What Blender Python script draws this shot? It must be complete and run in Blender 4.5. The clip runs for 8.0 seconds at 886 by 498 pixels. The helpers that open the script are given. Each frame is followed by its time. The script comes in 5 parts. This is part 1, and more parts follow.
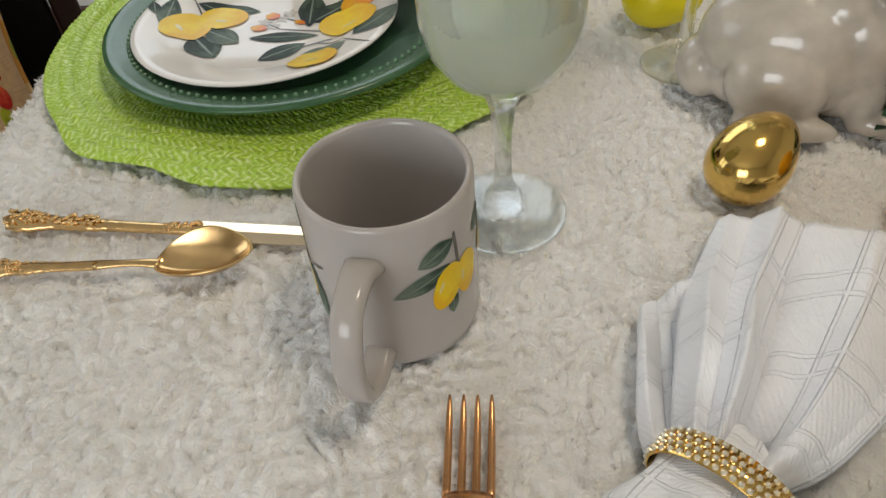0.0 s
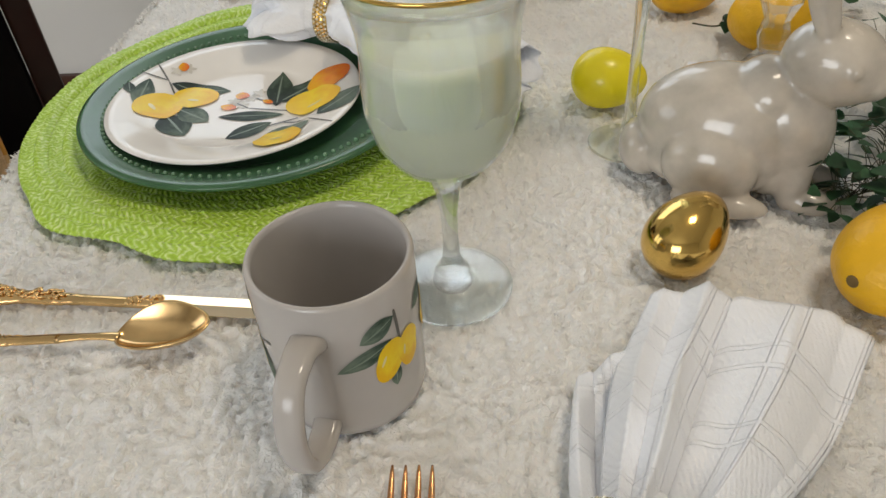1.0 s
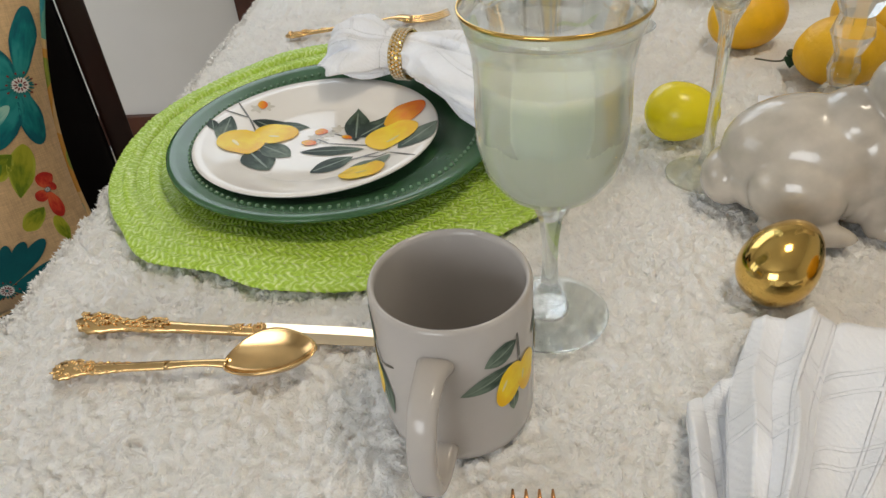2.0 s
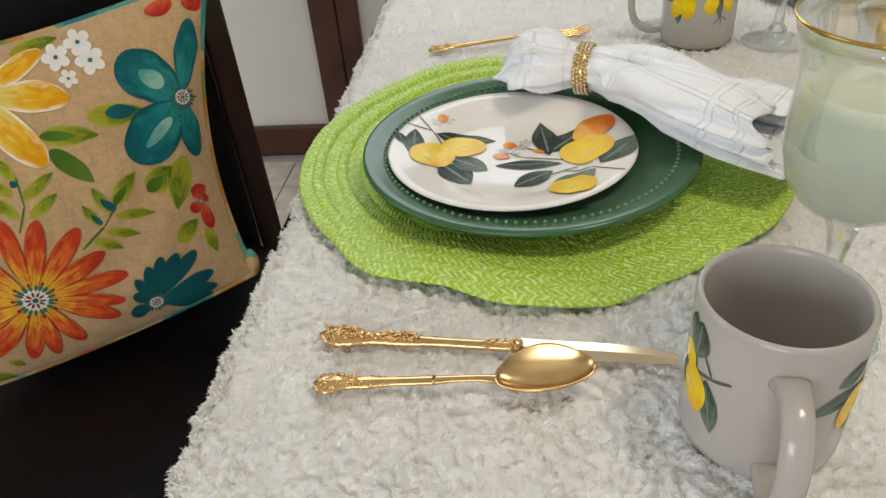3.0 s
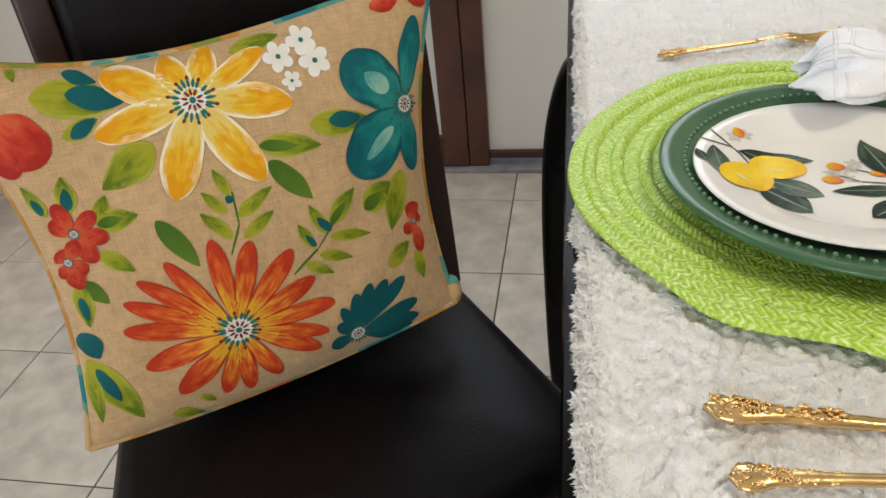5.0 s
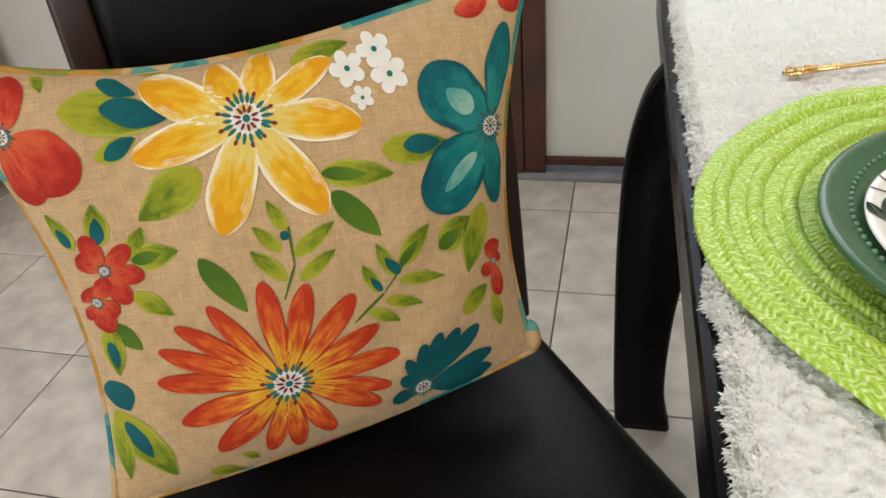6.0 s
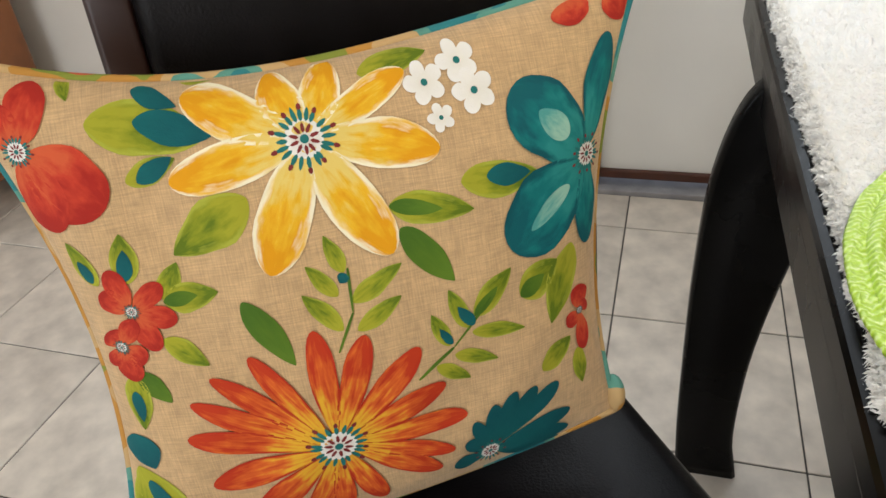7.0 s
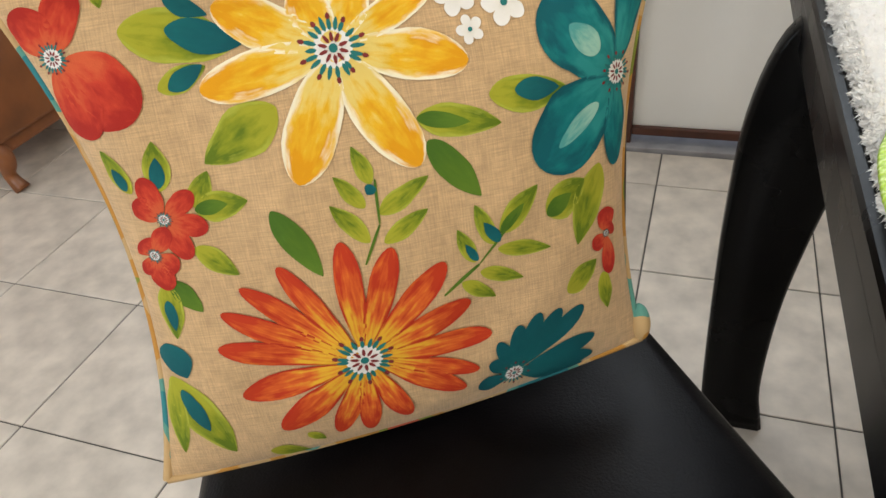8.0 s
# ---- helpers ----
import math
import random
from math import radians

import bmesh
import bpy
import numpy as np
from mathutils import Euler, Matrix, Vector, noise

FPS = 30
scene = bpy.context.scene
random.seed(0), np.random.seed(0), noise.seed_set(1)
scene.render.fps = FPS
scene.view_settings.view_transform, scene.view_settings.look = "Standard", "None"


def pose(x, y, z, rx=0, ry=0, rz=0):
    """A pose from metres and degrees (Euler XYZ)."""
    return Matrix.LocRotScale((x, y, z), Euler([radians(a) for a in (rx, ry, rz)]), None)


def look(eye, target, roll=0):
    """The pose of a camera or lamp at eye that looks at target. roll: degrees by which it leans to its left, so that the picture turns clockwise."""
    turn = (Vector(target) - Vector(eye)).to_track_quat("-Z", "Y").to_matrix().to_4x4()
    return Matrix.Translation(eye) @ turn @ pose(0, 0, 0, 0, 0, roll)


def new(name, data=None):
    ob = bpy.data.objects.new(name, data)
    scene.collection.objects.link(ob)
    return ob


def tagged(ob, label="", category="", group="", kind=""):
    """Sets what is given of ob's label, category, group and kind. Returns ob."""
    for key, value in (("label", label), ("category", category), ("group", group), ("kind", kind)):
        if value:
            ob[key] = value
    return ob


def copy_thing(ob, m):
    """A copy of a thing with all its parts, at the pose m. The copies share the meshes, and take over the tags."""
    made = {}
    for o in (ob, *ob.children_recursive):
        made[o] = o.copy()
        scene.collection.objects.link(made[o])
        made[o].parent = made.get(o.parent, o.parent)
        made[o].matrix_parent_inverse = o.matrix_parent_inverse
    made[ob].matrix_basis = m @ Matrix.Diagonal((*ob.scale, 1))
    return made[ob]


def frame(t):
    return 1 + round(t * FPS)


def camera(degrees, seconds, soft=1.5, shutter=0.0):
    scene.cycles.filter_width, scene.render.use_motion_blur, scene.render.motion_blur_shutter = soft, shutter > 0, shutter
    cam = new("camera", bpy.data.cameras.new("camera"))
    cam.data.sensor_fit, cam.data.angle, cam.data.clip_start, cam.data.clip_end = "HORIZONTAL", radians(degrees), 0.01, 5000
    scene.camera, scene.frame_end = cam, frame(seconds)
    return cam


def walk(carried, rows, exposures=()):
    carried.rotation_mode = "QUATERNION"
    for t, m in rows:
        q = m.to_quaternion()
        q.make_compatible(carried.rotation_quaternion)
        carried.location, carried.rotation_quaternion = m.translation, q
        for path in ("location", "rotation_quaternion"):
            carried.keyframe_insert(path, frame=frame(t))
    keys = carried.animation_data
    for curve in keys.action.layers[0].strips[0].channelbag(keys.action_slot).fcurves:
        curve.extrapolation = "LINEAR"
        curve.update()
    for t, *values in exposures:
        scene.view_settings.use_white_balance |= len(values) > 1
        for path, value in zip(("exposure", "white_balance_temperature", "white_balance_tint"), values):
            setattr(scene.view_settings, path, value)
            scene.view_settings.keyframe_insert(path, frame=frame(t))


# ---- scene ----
cam = camera(61.9, 8.0)
PATH = [
    (0, (0.246, 0.230, 1.084), (-0.015, 1.637, -0.314), -5.4),
    (0.5, (0.264, 0.227, 1.099), (0.038, 1.692, -0.243), -4.4),
    (1, (0.272, 0.222, 1.106), (0.045, 1.739, -0.176), -4.2),
    (1.2, (0.271, 0.221, 1.109), (0.034, 1.751, -0.157), -4.3),
    (2.3, (0.172, 0.192, 1.111), (-0.12, 1.779, -0.071), -5.5),
    (2.5, (0.132, 0.186, 1.115), (-0.169, 1.774, -0.063), -5.4),
    (3, (0.046, 0.187, 1.118), (-0.267, 1.786, -0.043), -5.3),
    (3.5, (-0.015, 0.212, 1.107), (-0.344, 1.817, -0.039), -5.2),
    (4, (-0.068, 0.237, 1.096), (-0.426, 1.847, -0.035), -5.4),
    (4.5, (-0.123, 0.248, 1.088), (-0.523, 1.853, -0.036), -5.9),
    (5, (-0.187, 0.253, 1.086), (-0.616, 1.85, -0.04), -6.1),
    (5.2, (-0.2, 0.265, 1.08), (-0.655, 1.856, -0.042), -6.4),
    (6.5, (-0.301, 0.419, 1.06), (-0.85, 1.967, -0.081), -5.2),
    (7, (-0.326, 0.445, 1.044), (-0.921, 1.983, -0.088), -5.1),
    (7.5, (-0.325, 0.441, 1.024), (-0.96, 1.945, -0.132), -5.4),
    (8, (-0.318, 0.421, 1.013), (-0.976, 1.887, -0.177), -6.0),
]
EXPOSURES = [(0, -0.72), (1.0, -0.62), (2.5, -0.53), (3.5, -0.38), (5, -0.22), (6.5, 0.02), (8.0, 0.12)]
walk(cam, [(t, look(eye, target, roll)) for t, eye, target, roll in PATH], EXPOSURES)

# ---- light ----
world = bpy.data.worlds.new("world")
scene.world = world
world.use_nodes = True
sky = world.node_tree.nodes.new("ShaderNodeTexSky")
sky.sky_type = "NISHITA"
sky.sun_disc = False
sky.sun_elevation, sky.sun_rotation = radians(40), radians(20)
world.node_tree.links.new(sky.outputs[0], world.node_tree.nodes["Background"].inputs[0])
world.node_tree.nodes["Background"].inputs[1].default_value = 0.08


def area(name, m, sx, sy, watts, colour):
    d = bpy.data.lights.new(name, "AREA")
    d.shape, d.size, d.size_y, d.energy, d.color = "RECTANGLE", sx, sy, watts, colour
    ob = new(name, d)
    ob.matrix_world = m
    return ob


FLOOR = -0.02
TURN_ROOM = 3.35
ROOM = Matrix.Rotation(radians(TURN_ROOM), 4, "Z")
CEIL = 2.5


def rm(x, y, z):
    return ROOM @ Vector((x, y, z))


WIN_X, WIN_Z, WIN_W, WIN_H = -0.35, 1.72, 1.5, 0.9
area("window_light", look(rm(WIN_X, 2.27, WIN_Z), rm(WIN_X, 0.4, 0.9)), WIN_W, WIN_H, 15, (0.86, 0.93, 1.0))
area("side_window_light", look(rm(-3.3, 0.3, 1.6), rm(0, 0.6, 0.9)), 1.5, 1.2, 15, (0.92, 0.96, 1.0))
# fill lamp behind the camera, added to brighten the cushion
area("south_fill_light", look(rm(-1.0, -2.36, 1.55), rm(-0.5, 0.6, 0.8)), 1.5, 1.1, 44, (0.97, 0.98, 1.0))
area("ceiling_lamp_light", look(rm(0.75, 0.55, 2.33), rm(0.75, 0.551, 0)), 0.34, 0.34, 8.5, (1.0, 0.89, 0.75))


# ---- materials ----
def mat(name, colour, rough=0.5, metal=0.0, var=0.0, scale=20.0, bump=0.0, bump_scale=200.0, spec=0.5, coat=0.0, sheen=0.0, rvar=0.0):
    m = bpy.data.materials.new(name)
    m.use_nodes = True
    nt = m.node_tree
    b = nt.nodes["Principled BSDF"]
    b.inputs["Base Color"].default_value = (*colour, 1)
    b.inputs["Roughness"].default_value = rough
    b.inputs["Metallic"].default_value = metal
    b.inputs["Specular IOR Level"].default_value = spec
    b.inputs["Coat Weight"].default_value = coat
    b.inputs["Coat Roughness"].default_value = 0.08
    b.inputs["Sheen Weight"].default_value = sheen
    co = nt.nodes.new("ShaderNodeTexCoord")
    if var:
        n = nt.nodes.new("ShaderNodeTexNoise")
        n.inputs["Scale"].default_value, n.inputs["Detail"].default_value = scale, 6
        nt.links.new(co.outputs["Object"], n.inputs["Vector"])
        r = nt.nodes.new("ShaderNodeMapRange")
        r.inputs["From Min"].default_value, r.inputs["From Max"].default_value = 0.3, 0.7
        r.inputs["To Min"].default_value, r.inputs["To Max"].default_value = 1 - var, 1 + var
        nt.links.new(n.outputs["Fac"], r.inputs["Value"])
        mx = nt.nodes.new("ShaderNodeVectorMath")
        mx.operation = "SCALE"
        mx.inputs[0].default_value = colour
        nt.links.new(r.outputs[0], mx.inputs["Scale"])
        nt.links.new(mx.outputs[0], b.inputs["Base Color"])
        if rvar:
            r2 = nt.nodes.new("ShaderNodeMapRange")
            r2.inputs["To Min"].default_value, r2.inputs["To Max"].default_value = max(0.02, rough - rvar), rough + rvar
            nt.links.new(n.outputs["Fac"], r2.inputs["Value"])
            nt.links.new(r2.outputs[0], b.inputs["Roughness"])
    if bump:
        n = nt.nodes.new("ShaderNodeTexNoise")
        n.inputs["Scale"].default_value, n.inputs["Detail"].default_value = bump_scale, 4
        nt.links.new(co.outputs["Object"], n.inputs["Vector"])
        bp = nt.nodes.new("ShaderNodeBump")
        bp.inputs["Strength"].default_value, bp.inputs["Distance"].default_value = bump, 0.002
        nt.links.new(n.outputs["Fac"], bp.inputs["Height"])
        nt.links.new(bp.outputs[0], b.inputs["Normal"])
    return m


def painted(name, inner, outer, mid=None, rough=0.7, streak=0.5, noise_scale=60.0, bump=0.0, edge=None):
    """A brushed print: inner colour at the blade's base to outer at its tip (UV x), broken up along the stroke (UV y)."""
    m = bpy.data.materials.new(name)
    m.use_nodes = True
    nt = m.node_tree
    b = nt.nodes["Principled BSDF"]
    b.inputs["Roughness"].default_value, b.inputs["Specular IOR Level"].default_value = rough, 0.25
    uv = nt.nodes.new("ShaderNodeUVMap")
    sp = nt.nodes.new("ShaderNodeSeparateXYZ")
    nt.links.new(uv.outputs[0], sp.inputs[0])
    co = nt.nodes.new("ShaderNodeTexCoord")
    n = nt.nodes.new("ShaderNodeTexNoise")
    n.inputs["Scale"].default_value, n.inputs["Detail"].default_value = noise_scale, 5
    nt.links.new(co.outputs["Object"], n.inputs["Vector"])
    mp = nt.nodes.new("ShaderNodeMapping")
    mp.inputs["Scale"].default_value = (3.2, 2.6, 1)
    nt.links.new(uv.outputs[0], mp.inputs["Vector"])
    n2 = nt.nodes.new("ShaderNodeTexNoise")
    n2.inputs["Scale"].default_value, n2.inputs["Detail"].default_value = 1.0, 7
    nt.links.new(mp.outputs[0], n2.inputs["Vector"])
    a1 = nt.nodes.new("ShaderNodeMath")
    a1.operation = "MULTIPLY_ADD"
    a1.inputs[1].default_value, a1.inputs[2].default_value = streak * 1.6, -streak * 0.8
    nt.links.new(n2.outputs["Fac"], a1.inputs[0])
    a2 = nt.nodes.new("ShaderNodeMath")
    a2.operation = "MULTIPLY_ADD"
    a2.inputs[1].default_value, a2.inputs[2].default_value = streak, -streak * 0.5
    nt.links.new(n.outputs["Fac"], a2.inputs[0])
    s1 = nt.nodes.new("ShaderNodeMath")
    nt.links.new(sp.outputs[0], s1.inputs[0])
    nt.links.new(a1.outputs[0], s1.inputs[1])
    s2 = nt.nodes.new("ShaderNodeMath")
    nt.links.new(s1.outputs[0], s2.inputs[0])
    nt.links.new(a2.outputs[0], s2.inputs[1])
    cr = nt.nodes.new("ShaderNodeValToRGB")
    cr.color_ramp.elements[0].color, cr.color_ramp.elements[0].position = (*inner, 1), 0.15
    cr.color_ramp.elements[1].color, cr.color_ramp.elements[1].position = (*outer, 1), 0.85
    if mid:
        e = cr.color_ramp.elements.new(0.5)
        e.color = (*mid, 1)
    nt.links.new(s2.outputs[0], cr.inputs[0])
    nt.links.new(cr.outputs[0], b.inputs["Base Color"])
    if edge:
        ab, ad, rg, mix = nt.nodes.new("ShaderNodeMath"), nt.nodes.new("ShaderNodeMath"), nt.nodes.new("ShaderNodeMapRange"), nt.nodes.new("ShaderNodeMix")
        ab.operation, ad.operation, ad.inputs[1].default_value, mix.data_type = "ABSOLUTE", "MULTIPLY_ADD", 1.5, "RGBA"
        nt.links.new(sp.outputs[1], ab.inputs[0])
        nt.links.new(n2.outputs["Fac"], ad.inputs[0])
        nt.links.new(ab.outputs[0], ad.inputs[2])
        rg.inputs["From Min"].default_value, rg.inputs["From Max"].default_value = 1.42, 1.80
        rg.interpolation_type = "SMOOTHSTEP"
        nt.links.new(ad.outputs[0], rg.inputs["Value"])
        nt.links.new(rg.outputs[0], mix.inputs[0])
        nt.links.new(cr.outputs[0], mix.inputs[6])
        mix.inputs[7].default_value = (*edge, 1)
        nt.links.new(mix.outputs[2], b.inputs["Base Color"])
    if bump:
        weave(nt, b, bump)
    return m


def weave(nt, b, strength):
    co = nt.nodes.new("ShaderNodeTexCoord")
    n = nt.nodes.new("ShaderNodeTexNoise")
    n.inputs["Scale"].default_value = 900
    nt.links.new(co.outputs["Object"], n.inputs["Vector"])
    bp = nt.nodes.new("ShaderNodeBump")
    bp.inputs["Strength"].default_value, bp.inputs["Distance"].default_value = strength, 0.001
    nt.links.new(n.outputs["Fac"], bp.inputs["Height"])
    nt.links.new(bp.outputs[0], b.inputs["Normal"])


def glass(name, colour=(1, 1, 1), ior=1.47, rough=0.0, clear=0.34):
    m = mat(name, colour, rough)
    b = m.node_tree.nodes["Principled BSDF"]
    b.inputs["Transmission Weight"].default_value, b.inputs["IOR"].default_value = 1.0, ior
    nt = m.node_tree
    tr, mx = nt.nodes.new("ShaderNodeBsdfTransparent"), nt.nodes.new("ShaderNodeMixShader")
    tr.inputs[0].default_value = (0.985, 0.995, 0.99, 1)
    mx.inputs[0].default_value = clear
    nt.links.new(b.outputs[0], mx.inputs[1])
    nt.links.new(tr.outputs[0], mx.inputs[2])
    nt.links.new(mx.outputs[0], nt.nodes["Material Output"].inputs["Surface"])
    return m


M_FUR = mat("cream_fleece", (0.95, 0.935, 0.90), 0.95, var=0.04, scale=35, bump=0.35, bump_scale=600, spec=0.05)
nt = M_FUR.node_tree
clump = nt.nodes.new("ShaderNodeTexNoise")
clump.inputs["Scale"].default_value, clump.inputs["Detail"].default_value, clump.inputs["Distortion"].default_value = 170, 4, 1.6
nt.links.new([n for n in nt.nodes if n.type == "TEX_COORD"][0].outputs["Object"], clump.inputs["Vector"])
bp = nt.nodes.new("ShaderNodeBump")
bp.inputs["Strength"].default_value, bp.inputs["Distance"].default_value = 0.85, 0.0050
nt.links.new(clump.outputs["Fac"], bp.inputs["Height"])
old = nt.nodes["Principled BSDF"].inputs["Normal"].links[0].from_node
nt.links.new(old.outputs[0], bp.inputs["Normal"])
nt.links.new(bp.outputs[0], nt.nodes["Principled BSDF"].inputs["Normal"])
fleece = nt.nodes["Principled BSDF"]
fleece.inputs["Subsurface Weight"].default_value, fleece.inputs["Subsurface Scale"].default_value = 0.4, 1.0
fleece.inputs["Subsurface Radius"].default_value = (0.006, 0.0055, 0.005)
M_TUFT = mat("fleece_tuft", (0.93, 0.912, 0.875), 0.95, var=0.04, scale=14, spec=0.05)
nt = M_TUFT.node_tree
tl, mx = nt.nodes.new("ShaderNodeBsdfTranslucent"), nt.nodes.new("ShaderNodeMixShader")
tl.inputs[0].default_value, mx.inputs[0].default_value = (0.93, 0.91, 0.87, 1), 0.24
nt.links.new(nt.nodes["Principled BSDF"].outputs[0], mx.inputs[1])
nt.links.new(tl.outputs[0], mx.inputs[2])
nt.links.new(mx.outputs[0], nt.nodes["Material Output"].inputs["Surface"])
M_BLACKWOOD = mat("black_lacquered_wood", (0.003, 0.0028, 0.0027), 0.26, var=0.3, scale=8, spec=0.1, rvar=0.12)
M_LEATHER = mat("dark_brown_leather", (0.0036, 0.0028, 0.0033), 0.40, spec=0.15, var=0.25, scale=30, bump=0.25, bump_scale=420, rvar=0.1)
M_DARKWOOD = mat("dark_red_brown_wood", (0.022, 0.006, 0.004), 0.4, var=0.35, scale=12, bump=0.1, bump_scale=60)
M_DOORWOOD = mat("brown_door_wood", (0.075, 0.022, 0.011), 0.35, var=0.4, scale=9, bump=0.1, bump_scale=50)
M_CABWOOD = mat("orange_brown_wood", (0.22, 0.075, 0.022), 0.35, var=0.3, scale=7, bump=0.1, bump_scale=40)
M_PANEL = mat("white_door_panel", (0.82, 0.82, 0.80), 0.35, var=0.04, scale=3)
M_WALL = mat("white_wall_paint", (0.78, 0.76, 0.71), 0.8, var=0.04, scale=5, bump=0.1, bump_scale=90)
M_CEIL = mat("white_ceiling_paint", (0.8, 0.79, 0.76), 0.85, var=0.03, scale=4)
M_SILL = mat("grey_threshold", (0.33, 0.32, 0.33), 0.45, var=0.2, scale=18)
M_GROUT = mat("dark_grout", (0.11, 0.10, 0.09), 0.9, var=0.2, scale=40)
M_CERAMIC = mat("cream_glazed_ceramic", (0.84, 0.81, 0.765), 0.12, var=0.02, scale=15, spec=0.5)
M_MUG = mat("pale_glazed_stoneware", (0.48, 0.45, 0.422), 0.16, var=0.03, scale=25)
M_PEARL = mat("pearl_glazed_ceramic", (0.52, 0.47, 0.40), 0.22, var=0.16, scale=42, bump=0.10, bump_scale=70, coat=0.8, rvar=0.12)
M_GREENPLATE = mat("green_glazed_ceramic", (0.048, 0.130, 0.058), 0.24, var=0.12, scale=30, rvar=0.05)
# lighter than the plate's green: the beads' glints are put into the colour
M_BEAD = mat("green_bead_with_glint", (0.15, 0.26, 0.16), 0.1)
M_GOLD = mat("gold_plated_metal", (0.75, 0.51, 0.235), 0.2, 1.0, var=0.12, scale=60, rvar=0.08)
M_GOLDBRIGHT = mat("polished_gold", (0.70, 0.47, 0.14), 0.12, 1.0, var=0.08, scale=20, rvar=0.04)
M_COPPER = mat("rose_gold_metal", (0.70, 0.37, 0.17), 0.25, 1.0, var=0.12, scale=60)
M_NAPKIN = mat("white_damask_cloth", (0.92, 0.94, 0.985), 0.75, var=0.03, scale=25, bump=0.35, bump_scale=500, sheen=0.2)
M_RHINE = mat("clear_rhinestone", (0.95, 0.88, 0.70), 0.06, 0.6)
M_CRYSTAL = glass("clear_crystal", (0.98, 1, 1), 1.5)
M_GLASS = glass("clear_drinking_glass", (0.93, 0.98, 0.98), 1.45, clear=0.42)
M_DRINK = mat("cloudy_lemonade", (0.70, 0.73, 0.60), 0.3, spec=0.2)
M_DRINK.node_tree.nodes["Principled BSDF"].inputs["Subsurface Weight"].default_value = 0.8
M_DRINK.node_tree.nodes["Principled BSDF"].inputs["Subsurface Radius"].default_value = (0.02, 0.02, 0.014)
M_DRINK.node_tree.nodes["Principled BSDF"].inputs["Subsurface Scale"].default_value = 1.0
M_YEGG = mat("yellow_plastic", (0.83, 0.70, 0.015), 0.25, var=0.03, scale=20)
M_LEMON = mat("lemon_peel", (0.85, 0.47, 0.01), 0.4, var=0.1, scale=30, bump=0.4, bump_scale=260)
M_LEMONEND = mat("lemon_stalk_end", (0.16, 0.10, 0.03), 0.8)
M_LEAF = mat("dark_green_leaf", (0.022, 0.075, 0.028), 0.5, var=0.4, scale=60)
M_STEM = mat("green_brown_stem", (0.05, 0.055, 0.025), 0.7, var=0.2, scale=50)
M_CREAM_CLOTH = mat("tan_linen_print", (0.585, 0.385, 0.195), 0.85, var=0.08, scale=90, bump=0.35, bump_scale=900, sheen=0.15)


# ---- mesh helpers ----
def part(name, bm, material, parent=None, label="", smooth=True):
    me = bpy.data.meshes.new(name)
    bm.normal_update()
    bm.to_mesh(me)
    bm.free()
    for p in me.polygons:
        p.use_smooth = smooth
    me.materials.append(material)
    ob = new(name, me)
    if parent:
        ob.parent = parent
    if label:
        ob["label"] = label
    return ob


def thing(name, m, label, category, group="", kind=""):
    ob = new(name)
    ob.empty_display_size = 0.03
    ob.matrix_world = m if isinstance(m, Matrix) else Matrix.Translation(m)
    return tagged(ob, label, category, group, kind)


def box(x0, x1, y0, y1, z0, z1, bevel=0.0, segs=2, bm=None, m=None):
    bm = bm or bmesh.new()
    r = bmesh.ops.create_cube(bm, size=1)
    bmesh.ops.transform(bm, matrix=Matrix.Translation(((x0 + x1) / 2, (y0 + y1) / 2, (z0 + z1) / 2)) @ Matrix.Diagonal((x1 - x0, y1 - y0, z1 - z0, 1)), verts=r["verts"])
    if bevel:
        es = list({e for v in r["verts"] for e in v.link_edges})
        bmesh.ops.bevel(bm, geom=es, offset=bevel, segments=segs, affect="EDGES", profile=0.6)
    if m:
        bmesh.ops.transform(bm, matrix=m, verts=bm.verts)
    return bm


def rings(loops, closed=True, cap0=False, cap1=False, bm=None):
    """A skin over a list of point loops."""
    bm = bm or bmesh.new()
    vs = [[bm.verts.new(p) for p in lp] for lp in loops]
    n = len(vs[0])
    for a, b in zip(vs, vs[1:]):
        for i in range(n if closed else n - 1):
            j = (i + 1) % n
            bm.faces.new((a[i], a[j], b[j], b[i]))
    if cap0:
        bm.faces.new(vs[0][::-1])
    if cap1:
        bm.faces.new(vs[-1])
    return bm


def lathe(profile, n=64, bm=None, wave=None):
    loops = []
    for r, z in profile:
        lp = []
        for i in range(n):
            a = 2 * math.pi * i / n
            k = 1 + (wave(a, z) if wave else 0)
            lp.append((max(r, 1e-5) * k * math.cos(a), max(r, 1e-5) * k * math.sin(a), z))
        loops.append(lp)
    return rings(loops, bm=bm)


def spline(pts, n):
    """Points of a smooth curve through pts."""
    P = [Vector(p) for p in pts]
    P = [2 * P[0] - P[1]] + P + [2 * P[-1] - P[-2]]
    out = []
    segs = len(P) - 3
    for k in range(n + 1):
        x = min(k / n * segs, segs - 1e-6)
        i, t = int(x), x - int(x)
        a, b, c, d = P[i:i + 4]
        out.append(0.5 * ((2 * b) + (c - a) * t + (2 * a - 5 * b + 4 * c - d) * t * t + (3 * b - a - 3 * c + d) * t ** 3))
    return out


